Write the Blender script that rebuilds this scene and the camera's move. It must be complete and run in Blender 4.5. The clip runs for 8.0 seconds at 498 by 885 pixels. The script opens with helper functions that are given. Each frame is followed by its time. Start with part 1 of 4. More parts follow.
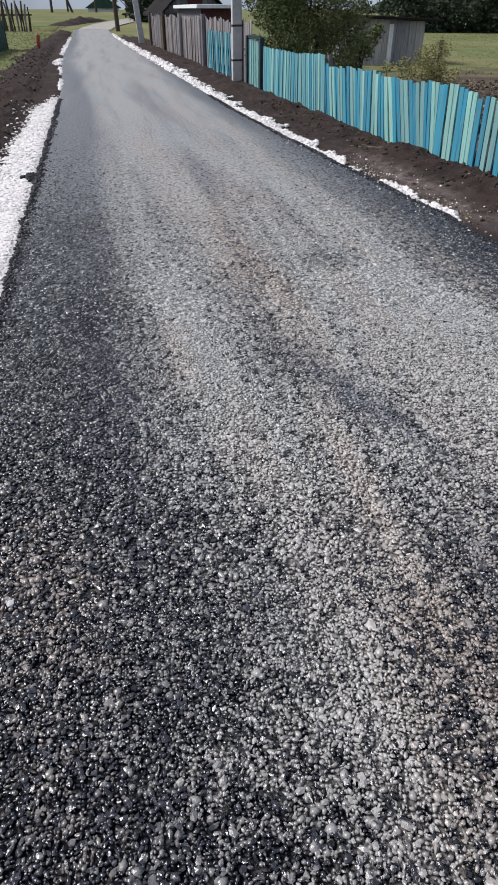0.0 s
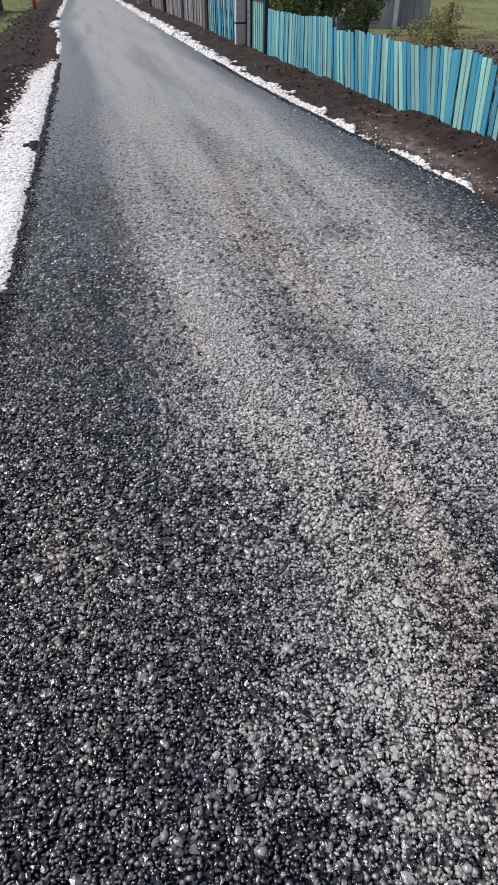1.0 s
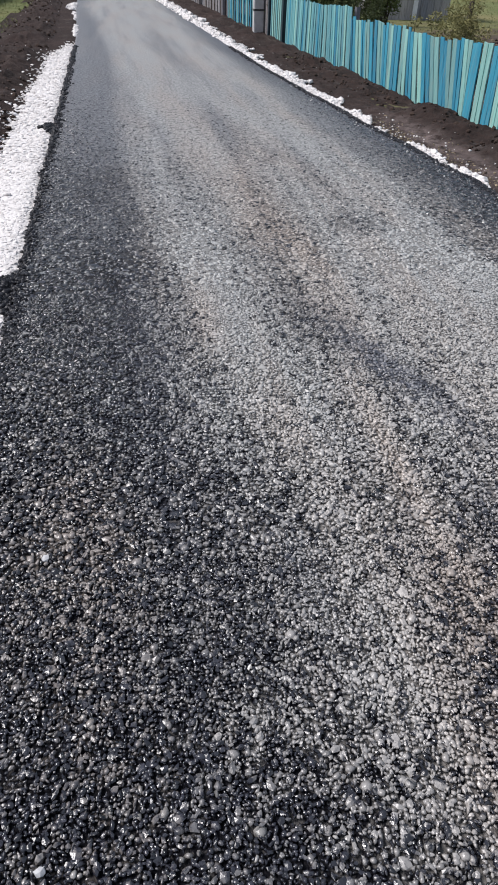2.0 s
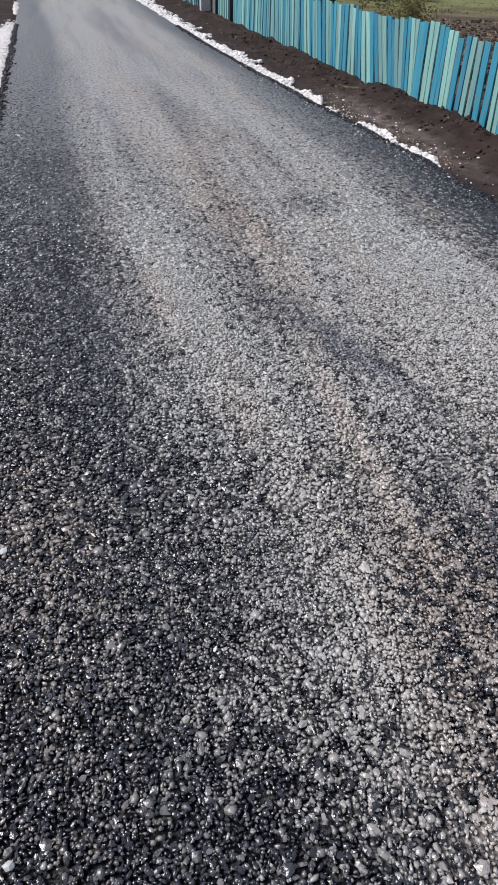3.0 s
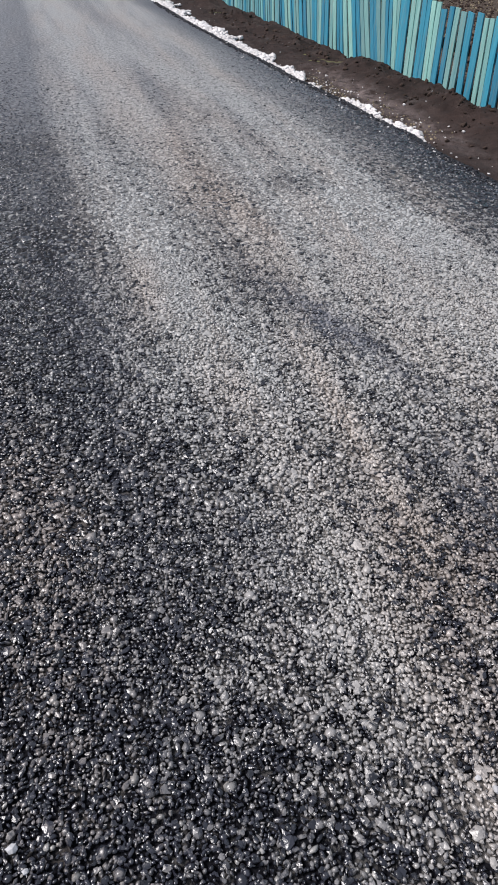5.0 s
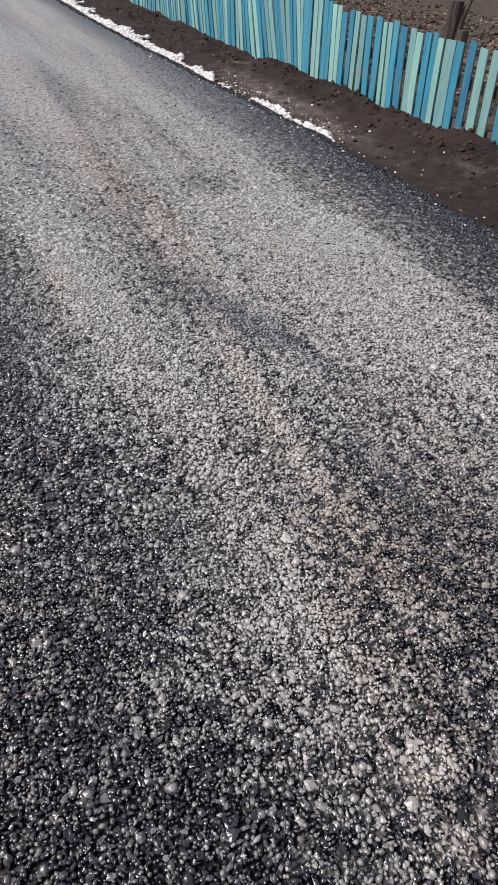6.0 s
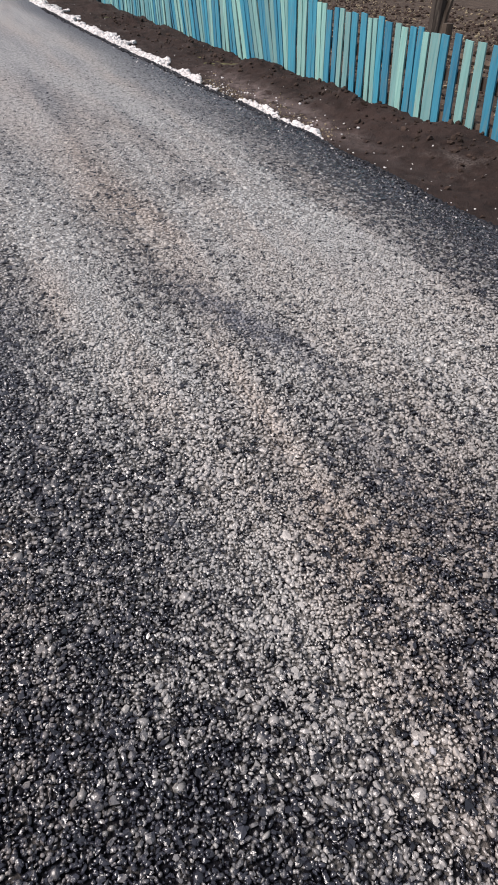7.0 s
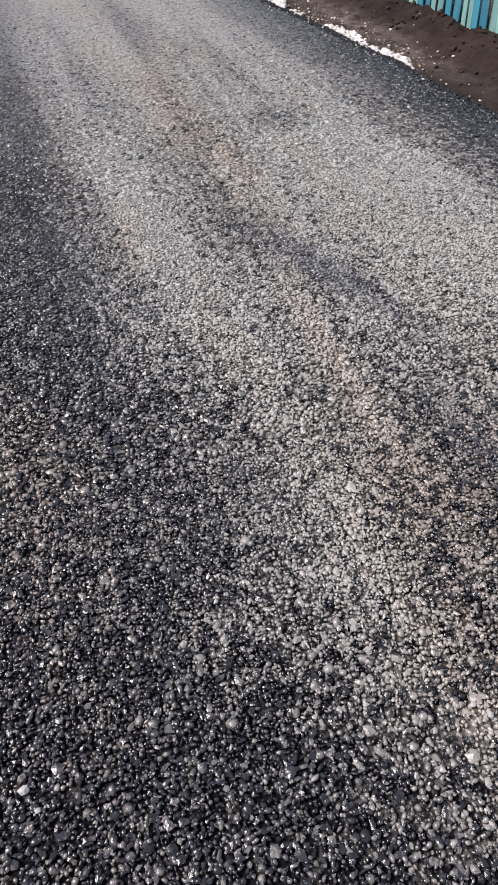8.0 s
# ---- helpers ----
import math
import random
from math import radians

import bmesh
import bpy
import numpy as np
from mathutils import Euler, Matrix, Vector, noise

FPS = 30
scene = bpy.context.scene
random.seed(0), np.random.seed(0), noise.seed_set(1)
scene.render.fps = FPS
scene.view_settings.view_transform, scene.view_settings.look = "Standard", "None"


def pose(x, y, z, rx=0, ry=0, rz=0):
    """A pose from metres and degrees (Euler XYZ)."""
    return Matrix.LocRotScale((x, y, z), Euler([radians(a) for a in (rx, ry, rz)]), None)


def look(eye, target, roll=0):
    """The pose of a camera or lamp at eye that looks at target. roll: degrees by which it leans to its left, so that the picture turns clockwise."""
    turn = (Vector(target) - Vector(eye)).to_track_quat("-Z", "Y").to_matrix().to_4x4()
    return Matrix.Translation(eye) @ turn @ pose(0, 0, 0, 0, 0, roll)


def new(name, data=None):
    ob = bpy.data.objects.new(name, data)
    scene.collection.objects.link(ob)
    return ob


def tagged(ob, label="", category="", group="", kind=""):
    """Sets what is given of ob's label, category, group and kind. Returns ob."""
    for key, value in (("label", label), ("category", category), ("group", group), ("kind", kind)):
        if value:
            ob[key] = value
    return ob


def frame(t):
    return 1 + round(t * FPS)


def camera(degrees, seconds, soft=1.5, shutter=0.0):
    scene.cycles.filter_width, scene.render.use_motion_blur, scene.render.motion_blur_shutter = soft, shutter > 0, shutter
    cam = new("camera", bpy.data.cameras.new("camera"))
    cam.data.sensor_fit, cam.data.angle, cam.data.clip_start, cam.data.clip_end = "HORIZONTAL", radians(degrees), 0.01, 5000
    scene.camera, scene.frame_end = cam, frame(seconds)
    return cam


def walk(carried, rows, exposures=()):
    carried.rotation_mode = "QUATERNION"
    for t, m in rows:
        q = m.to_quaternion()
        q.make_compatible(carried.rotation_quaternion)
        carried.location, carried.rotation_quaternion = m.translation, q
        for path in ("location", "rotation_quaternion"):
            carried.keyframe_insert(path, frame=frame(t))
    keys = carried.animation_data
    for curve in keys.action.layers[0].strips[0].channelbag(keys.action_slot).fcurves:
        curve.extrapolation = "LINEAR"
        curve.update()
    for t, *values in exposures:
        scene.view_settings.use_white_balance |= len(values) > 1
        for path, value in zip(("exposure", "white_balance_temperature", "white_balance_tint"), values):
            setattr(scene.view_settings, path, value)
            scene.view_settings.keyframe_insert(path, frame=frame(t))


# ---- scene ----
cam = camera(44.2, 8.0, soft=1.75)

PATH = [
    (0, (0.006, 0.04, 1.439), (0.355, 1.635, 0.285), -0.0),
    (0.5, (-0.067, 0.081, 1.448), (0.331, 1.578, 0.183), 1.4),
    (1, (-0.074, 0.07, 1.444), (0.267, 1.615, 0.221), 0.2),
    (1.2, (-0.088, 0.071, 1.434), (0.129, 1.61, 0.176), -2.6),
    (2.3, (-0.094, 0.06, 1.424), (0.273, 1.587, 0.185), 3.3),
    (2.5, (-0.092, 0.058, 1.417), (0.291, 1.578, 0.175), 3.4),
    (3, (-0.079, 0.06, 1.415), (0.357, 1.537, 0.139), 2.5),
    (3.5, (-0.082, 0.066, 1.414), (0.286, 1.544, 0.117), 2.3),
    (4, (-0.084, 0.067, 1.409), (0.278, 1.523, 0.086), 2.4),
    (4.2, (-0.086, 0.064, 1.411), (0.295, 1.522, 0.097), 2.5),
    (5.3, (-0.065, 0.051, 1.409), (0.433, 1.468, 0.088), 1.4),
    (5.5, (-0.063, 0.046, 1.412), (0.506, 1.436, 0.092), 2.8),
    (6, (-0.054, 0.038, 1.416), (0.604, 1.399, 0.107), 3.7),
    (6.5, (-0.039, 0.027, 1.417), (0.646, 1.386, 0.119), 1.8),
    (7, (-0.043, 0.025, 1.418), (0.61, 1.39, 0.11), 1.4),
    (7.5, (-0.042, 0.035, 1.399), (0.569, 1.332, 0.004), 1.8),
    (8, (-0.051, 0.051, 1.389), (0.375, 1.382, -0.042), -0.8),
]
walk(cam, [(t, look(e, g, r)) for t, e, g, r in PATH],
     ((0, 0.0, 6400, 13), (4, 0.0, 6450, 14), (5.5, 0.02, 6520, 14.5), (6, 0.05, 6720, 16), (6.5, 0.07, 6850, 17), (8, 0.09, 6820, 17)))

# ---- world, sun ----
world = bpy.data.worlds.new("sky")
scene.world = world
world.use_nodes = True
wn, wl = world.node_tree.nodes, world.node_tree.links
wn.clear()
sky = wn.new("ShaderNodeTexSky")
sky.sky_type, sky.sun_disc = "NISHITA", False
sky.sun_elevation, sky.sun_rotation = radians(48), radians(-72)
sky.air_density, sky.dust_density = 1.0, 3.0
# thin cloud veil: grey-white mixed over the clear sky
veil = wn.new("ShaderNodeMixRGB")
cloud = wn.new("ShaderNodeTexNoise")
cloud.inputs["Scale"].default_value, cloud.inputs["Detail"].default_value = 3.0, 6.0
cramp = wn.new("ShaderNodeMapRange")
cramp.inputs[1].default_value, cramp.inputs[2].default_value = 0.35, 0.65
cramp.inputs[3].default_value, cramp.inputs[4].default_value = 0.55, 0.95
veil.inputs[2].default_value = (7.3, 8.5, 10.1, 1)
bg = wn.new("ShaderNodeBackground")
bg.inputs["Strength"].default_value = 0.066
wout = wn.new("ShaderNodeOutputWorld")
wl.new(cloud.outputs["Fac"], cramp.inputs[0])
wl.new(cramp.outputs[0], veil.inputs[0])
wl.new(sky.outputs[0], veil.inputs[1])
wl.new(veil.outputs[0], bg.inputs["Color"])
wl.new(bg.outputs[0], wout.inputs["Surface"])

sun_data = bpy.data.lights.new("sun", "SUN")
sun_data.energy, sun_data.angle, sun_data.color = 4.5, radians(24), (1.0, 0.97, 0.94)
sun = new("sun", sun_data)
sun.matrix_world = look((-30, 10, 36), (0, 0, 0))


# ---- small tools ----
def mesh_of(name, verts, faces, mat, smooth=False):
    me = bpy.data.meshes.new(name)
    me.from_pydata(verts, [], faces)
    if smooth:
        me.polygons.foreach_set("use_smooth", [True] * len(me.polygons))
    me.materials.append(mat)
    me.update()
    return me


def part(name, bm, material, parent, label=""):
    me = bpy.data.meshes.new(name)
    bm.to_mesh(me)
    bm.free()
    me.materials.append(material)
    ob = new(name, me)
    ob.parent = parent
    if label:
        tagged(ob, label)
    return ob


def thing(name, label, category, m=None, group="", kind=""):
    ob = new(name)
    if m:
        ob.matrix_world = m
    return tagged(ob, label, category, group, kind)


def box(x0, x1, y0, y1, z0, z1, bm=None, wear=0.0):
    bm = bm or bmesh.new()
    r = bmesh.ops.create_cube(bm, size=1.0)
    for v in r["verts"]:
        v.co = Vector(((x0 + x1) / 2 + v.co.x * (x1 - x0), (y0 + y1) / 2 + v.co.y * (y1 - y0), (z0 + z1) / 2 + v.co.z * (z1 - z0)))
        if wear:
            v.co += Vector((random.uniform(-wear, wear), random.uniform(-wear, wear), random.uniform(-wear, wear)))
    return bm


def bevel(bm, width, segments=1):
    bmesh.ops.bevel(bm, geom=list(bm.edges), offset=width, segments=segments, affect="EDGES", clamp_overlap=True)
    return bm


def tube(points, radii, sides=8, bm=None):
    """A tapered tube along points, closed at both ends."""
    bm = bm or bmesh.new()
    rings = []
    for i, p in enumerate(points):
        a = Vector(points[max(i - 1, 0)])
        b = Vector(points[min(i + 1, len(points) - 1)])
        q = (b - a).to_track_quat("Z", "Y")
        rings.append([bm.verts.new(Vector(p) + q @ Vector((math.cos(k * math.tau / sides) * radii[i], math.sin(k * math.tau / sides) * radii[i], 0))) for k in range(sides)])
    for r0, r1 in zip(rings, rings[1:]):
        for k in range(sides):
            bm.faces.new((r0[k], r0[(k + 1) % sides], r1[(k + 1) % sides], r1[k]))
    bm.faces.new(rings[0][::-1])
    bm.faces.new(rings[-1])
    return bm


def ease(a, b, v):
    s = min(max((v - a) / (b - a), 0.0), 1.0)
    return s * s * (3 - 2 * s)


# ---- materials ----
class Mat:
    """A node material with a few short words for its nodes."""

    def __init__(self, name, rough=0.8, metal=0.0, spec=0.5):
        self.m = bpy.data.materials.new(name)
        self.m.use_nodes = True
        self.n, self.l = self.m.node_tree.nodes, self.m.node_tree.links
        self.b = self.n["Principled BSDF"]
        self.b.inputs["Roughness"].default_value = rough
        self.b.inputs["Metallic"].default_value = metal
        self.b.inputs["Specular IOR Level"].default_value = spec
        self.pos = self.n.new("ShaderNodeNewGeometry")

    def scaled(self, sx, sy, sz, obj=False):
        m = self.n.new("ShaderNodeMapping")
        m.inputs["Scale"].default_value = (sx, sy, sz)
        if obj:
            self.l.new(self.n.new("ShaderNodeTexCoord").outputs["Object"], m.inputs[0])
        else:
            self.l.new(self.pos.outputs["Position"], m.inputs[0])
        return m.outputs[0]

    def noise(self, scale, detail=4.0, rough=0.55, vec=None, distort=0.0):
        t = self.n.new("ShaderNodeTexNoise")
        t.inputs["Scale"].default_value, t.inputs["Detail"].default_value = scale, detail
        t.inputs["Roughness"].default_value, t.inputs["Distortion"].default_value = rough, distort
        self.l.new(vec or self.pos.outputs["Position"], t.inputs["Vector"])
        return t.outputs["Fac"]

    def cells(self, scale, vec=None, feature="F1", out="Distance"):
        t = self.n.new("ShaderNodeTexVoronoi")
        t.feature = feature
        t.inputs["Scale"].default_value = scale
        self.l.new(vec or self.pos.outputs["Position"], t.inputs["Vector"])
        return t.outputs[out]

    def span(self, v, a, b, c=0.0, d=1.0):
        r = self.n.new("ShaderNodeMapRange")
        for k, x in enumerate((a, b, c, d)):
            r.inputs[k + 1].default_value = x
        self.l.new(v, r.inputs[0])
        return r.outputs[0]

    def math(self, op, a, b):
        t = self.n.new("ShaderNodeMath")
        t.operation = op
        for k, x in enumerate((a, b)):
            if isinstance(x, (int, float)):
                t.inputs[k].default_value = x
            else:
                self.l.new(x, t.inputs[k])
        return t.outputs[0]

    def mix(self, fac, a, b, kind="MIX"):
        t = self.n.new("ShaderNodeMixRGB")
        t.blend_type = kind
        for k, x in enumerate((fac, a, b)):
            if isinstance(x, (int, float)):
                t.inputs[k].default_value = x
            elif isinstance(x, tuple):
                t.inputs[k].default_value = (*x, 1)
            else:
                self.l.new(x, t.inputs[k])
        return t.outputs[0]

    def axis(self, k):
        s = self.n.new("ShaderNodeSeparateXYZ")
        self.l.new(self.pos.outputs["Position"], s.inputs[0])
        return s.outputs[k]

    def random(self):
        return self.n.new("ShaderNodeObjectInfo").outputs["Random"]

    def island(self):
        return self.pos.outputs["Random Per Island"]

    def colour(self, c):
        if isinstance(c, tuple):
            self.b.inputs["Base Color"].default_value = (*c, 1)
        else:
            self.l.new(c, self.b.inputs["Base Color"])

    def rough(self, v):
        self.l.new(v, self.b.inputs["Roughness"])

    def bump(self, h, dist=0.01, strength=1.0):
        t = self.n.new("ShaderNodeBump")
        t.inputs["Distance"].default_value, t.inputs["Strength"].default_value = dist, strength
        self.l.new(h, t.inputs["Height"])
        self.l.new(t.outputs[0], self.b.inputs["Normal"])


def blob(M, x, y, a, b, s, t, lean=0.0):
    """A soft oval stain at (a, b), s wide and t long."""
    u = M.math("DIVIDE", M.math("SUBTRACT", M.math("SUBTRACT", x, a), M.math("MULTIPLY", M.math("SUBTRACT", y, b), lean)), s)
    v = M.math("DIVIDE", M.math("SUBTRACT", y, b), t)
    return M.math("POWER", 2.718, M.math("MULTIPLY", M.math("ADD", M.math("MULTIPLY", u, u), M.math("MULTIPLY", v, v)), -1.0))


def dust(M):
    """How dusty the fresh asphalt is (0 to 1) and how brown the dust: wheel tracks and scuffs along the road, clean
    bitumen at both edges. Lowered near the camera, where a steep view shows the dark gaps.
    """
    x, y = M.axis(0), M.axis(1)
    drawn = M.scaled(1.0, 0.075, 1.0)
    wob = M.math("ADD", x, M.span(M.noise(1.6, 3.0, 0.5, M.scaled(1.0, 0.07, 1.0)), 0.3, 0.7, -0.13, 0.13))
    lwob = M.math("ADD", wob, M.span(y, 13.0, 25.0, 0.0, 0.6))
    band = M.math("MULTIPLY", M.span(lwob, -0.18, 0.26, 0.30, 1.0), M.span(M.math("ADD", wob, M.span(y, 5.0, 14.0, 0.0, 0.40)), 2.64, 1.96, 0.08, 1.0))
    loose = M.span(y, 0.5, 1.7, 0.30, 0.0)
    band = M.math("ADD", band, M.math("MULTIPLY", loose, M.math("SUBTRACT", 0.72, band)))
    streak = M.span(M.noise(3.2, 5.0, 0.65, drawn, 0.5), 0.30, 0.66)
    blot = M.span(M.noise(2.6, 6.0, 0.68, M.scaled(1.0, 0.10, 1.0), 0.3), 0.34, 0.62)
    d = M.math("MULTIPLY", band, M.math("ADD", 0.36, M.math("ADD", M.math("MULTIPLY", streak, 0.50), M.math("MULTIPLY", blot, 0.18))))
    # lowered near the camera: the dark of the gaps put into the colour
    d = M.math("MULTIPLY", d, M.span(y, 0.2, 2.0, 0.63, 1.12))
    for a, b, s, t, k, ln in ((1.00, 2.25, 0.10, 0.45, 0.32, -0.33), (1.04, 7.4, 0.10, 1.1, 0.35, 0.0), (1.03, 14.0, 0.20, 9.0, 0.38, 0.0), (1.30, 0.45, 0.45, 0.4, 0.35, 0.0), (0.75, 3.25, 0.07, 0.55, 0.15, 0.0), (-0.20, 0.60, 0.40, 0.45, 0.22, 0.0), (1.45, 4.1, 0.20, 0.25, 0.4, 0.0), (1.02, 0.95, 0.10, 0.30, 0.4, 0.0)):
        d = M.math("MULTIPLY", d, M.math("SUBTRACT", 1.0, M.math("MULTIPLY", blob(M, x, y, a, b, s, t, ln), k)))
    for a, b, s, t, k in ((0.79, 1.70, 0.045, 0.50, 0.40), (0.40, 0.85, 0.24, 0.40, 0.20), (0.60, 0.37, 0.045, 0.035, 1.2), (0.10, 0.77, 0.10, 0.12, 0.3), (0.70, 0.55, 0.28, 0.35, 0.05), (-0.34, 1.42, 0.20, 0.40, 0.18), (0.33, 3.3, 0.16, 1.0, 0.22), (1.62, 2.7, 0.22, 1.2, 0.18)):
        d = M.math("ADD", d, M.math("MULTIPLY", blob(M, x, y, a, b, s, t), k))
    brown = M.math("ADD", M.span(y, 0.6, 1.8, 0.32, 0.0), M.math("MULTIPLY", M.span(M.noise(1.9, 4.0, 0.6, M.scaled(1.3, 0.2, 1.0), 0.4), 0.42, 0.64), 0.55))
    for a, b, s, t, k in ((0.90, 4.4, 0.26, 2.6, 0.5), (0.79, 1.7, 0.07, 0.5, 0.6), (0.77, 1.0, 0.08, 0.2, 0.8), (-0.34, 1.40, 0.22, 0.45, 0.9), (1.05, 0.80, 0.22, 0.4, 0.8), (0.25, 2.9, 0.1, 0.35, 0.5)):
        brown = M.math("ADD", brown, M.math("MULTIPLY", blob(M, x, y, a, b, s, t), k))
    return M.span(d, 0.0, 1.0), M.span(brown, 0.0, 1.0)


def dust_colours(M, brown, grain):
    grey = M.mix(grain, (0.15, 0.15, 0.147), (0.52, 0.52, 0.508))
    warm = M.mix(grain, (0.160, 0.139, 0.123), (0.545, 0.473, 0.418))
    return M.mix(brown, grey, warm)


def film(M, d, own=0.0):
    """Where the pale dust film lies over the stones; noise leaves bare black spots that stand in for shaded pores."""
    pore = M.noise(27.0, 4.0, 0.70, M.scaled(1.0, 0.75, 1.0), 0.6)
    loose = M.span(M.noise(9.0, 3.0, 0.6), 0.3, 0.7, -0.035, 0.035)
    f = M.span(M.math("ADD", M.math("ADD", pore, loose), M.math("ADD", own, M.math("MULTIPLY", M.math("SUBTRACT", d, 0.55), 0.26))), 0.44, 0.52)
    return M.math("MULTIPLY", f, M.span(d, 0.05, 0.85, 0.14, 0.97))


def scuff(M):
    """Smooth blue-grey smears where a tyre has rubbed the binder."""
    x, y = M.axis(0), M.axis(1)
    v = M.math("MULTIPLY", blob(M, x, y, 1.00, 2.27, 0.095, 0.40, -0.30), 0.8)
    for a, b, s, t, k, ln in ((0.30, 1.15, 0.10, 0.25, 0.18, 0.0), (-0.02, 2.3, 0.16, 0.9, 0.22, 0.0), (1.05, 1.2, 0.07, 0.3, 0.35, 0.0)):
        v = M.math("ADD", v, M.math("MULTIPLY", blob(M, x, y, a, b, s, t, ln), k))
    return M.math("MULTIPLY", v, M.span(M.noise(30.0, 4.0, 0.6), 0.35, 0.55))


def stone_material():
    """Crushed stones coated with bitumen, glossy where clean, pale and dull where dust sits on them."""
    M = Mat("bitumen_coated_stone", 0.3, spec=0.9)
    d, brown = dust(M)
    grain = M.island()
    keep = film(M, d, M.span(grain, 0.0, 1.0, -0.11, 0.11))
    bare = M.mix(grain, (0.004, 0.004, 0.007), (0.032, 0.032, 0.044))
    bare = M.mix(M.span(grain, 0.95, 0.98), bare, (0.11, 0.108, 0.104))
    # very few stones painted pale, standing in for specular glints
    bare = M.mix(M.span(grain, 0.992, 0.997), bare, (0.26, 0.255, 0.245))
    tone = M.math("ADD", M.span(grain, 0.0, 1.0, 0.34, 0.66), M.span(M.noise(170.0, 4.0, 0.7), 0.3, 0.7, -0.22, 0.22))
    c = M.mix(keep, bare, dust_colours(M, brown, tone))
    rub = scuff(M)
    M.colour(M.mix(rub, c, (0.110, 0.116, 0.140)))
    M.rough(M.math("ADD", M.span(keep, 0.0, 0.8, 0.23, 0.38), M.math("MULTIPLY", rub, 0.25)))
    M.bump(M.noise(130.0, 3.0), 0.004, 0.5)
    return M.m


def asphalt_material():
    """The surface between the stones: hollows painted black nearby, blending with distance from the camera to a dusty
    face painted paler for the sky's sheen.
    """
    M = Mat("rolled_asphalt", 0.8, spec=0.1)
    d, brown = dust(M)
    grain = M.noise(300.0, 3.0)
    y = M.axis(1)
    # blend by distance from the camera; stands in for grazing sky sheen
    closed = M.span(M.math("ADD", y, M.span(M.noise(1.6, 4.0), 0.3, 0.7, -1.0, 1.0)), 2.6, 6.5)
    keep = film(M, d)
    # near-black base colour holds the shade of the gaps between stones
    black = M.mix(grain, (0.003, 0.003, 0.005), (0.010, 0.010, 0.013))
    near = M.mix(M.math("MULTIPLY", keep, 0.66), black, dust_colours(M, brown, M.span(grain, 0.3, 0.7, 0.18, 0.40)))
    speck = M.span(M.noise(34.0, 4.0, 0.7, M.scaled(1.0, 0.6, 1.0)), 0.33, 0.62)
    # bare face lightened and blued, with sky reflection put into the colour
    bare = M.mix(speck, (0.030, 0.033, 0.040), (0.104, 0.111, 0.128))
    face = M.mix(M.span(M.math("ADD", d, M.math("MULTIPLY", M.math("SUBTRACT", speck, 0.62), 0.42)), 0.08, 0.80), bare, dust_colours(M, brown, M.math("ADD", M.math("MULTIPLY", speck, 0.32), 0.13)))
    # scattered pores with their shade painted in black, fading away from the camera
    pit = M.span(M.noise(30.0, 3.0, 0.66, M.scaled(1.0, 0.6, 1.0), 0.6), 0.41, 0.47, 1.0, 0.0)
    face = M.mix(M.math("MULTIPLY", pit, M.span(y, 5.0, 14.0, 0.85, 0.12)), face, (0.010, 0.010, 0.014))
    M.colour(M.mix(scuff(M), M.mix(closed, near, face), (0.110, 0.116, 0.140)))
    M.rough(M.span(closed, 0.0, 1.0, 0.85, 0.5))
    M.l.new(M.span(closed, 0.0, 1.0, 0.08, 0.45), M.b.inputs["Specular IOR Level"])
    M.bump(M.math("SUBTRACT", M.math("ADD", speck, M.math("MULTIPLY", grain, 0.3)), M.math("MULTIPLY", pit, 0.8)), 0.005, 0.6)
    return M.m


def gravel_material():
    M = Mat("crushed_limestone", 0.9, spec=0.25)
    base = M.mix(M.island(), (0.55, 0.522, 0.508), (0.74, 0.712, 0.70))
    M.colour(M.mix(M.span(M.noise(9.0, 4.0), 0.64, 0.82), base, (0.36, 0.30, 0.26)))
    M.bump(M.noise(150.0, 4.0), 0.004, 0.5)
    return M.m


def soil_material():
    M = Mat("damp_dark_soil", 0.95, spec=0.2)
    fine, mid, big = M.noise(70.0, 6.0, 0.7), M.noise(9.0, 6.0, 0.65), M.noise(0.9, 4.0)
    c = M.mix(M.span(mid, 0.3, 0.7), (0.014, 0.009, 0.0078), (0.042, 0.027, 0.023))
    c = M.mix(M.span(big, 0.5, 0.7, 0.0, 0.6), c, (0.048, 0.030, 0.026))
    c = M.mix(M.span(fine, 0.55, 0.8, 0, 0.25), c, (0.085, 0.062, 0.052))
    chalk = M.math("MULTIPLY", M.span(M.noise(3.4, 5.0, 0.7, M.scaled(1.0, 0.5, 1.0)), 0.55, 0.70), M.span(fine, 0.4, 0.62))
    c = M.mix(M.math("MULTIPLY", chalk, 0.30), c, (0.30, 0.26, 0.24))
    x, y = M.axis(0), M.axis(1)
    pale = blob(M, x, y, 3.10, 6.3, 0.17, 1.7, -0.01)
    pale = M.math("MULTIPLY", pale, M.span(M.noise(7.0, 5.0, 0.7), 0.36, 0.60))
    c = M.mix(M.math("MULTIPLY", pale, 0.6), c, (0.25, 0.200, 0.190))
    M.colour(c)
    M.bump(M.math("ADD", M.math("MULTIPLY", mid, 0.8), M.math("MULTIPLY", fine, 0.25)), 0.06, 0.9)
    return M.m


def clod_material():
    M = Mat("soil_clod", 0.95, spec=0.2)
    c = M.mix(M.island(), (0.020, 0.013, 0.010), (0.062, 0.042, 0.034))
    M.colour(M.mix(M.span(M.noise(60.0, 4.0), 0.5, 0.8, 0, 0.6), c, (0.09, 0.065, 0.05)))
    M.bump(M.noise(90.0, 5.0), 0.01, 0.8)
    return M.m


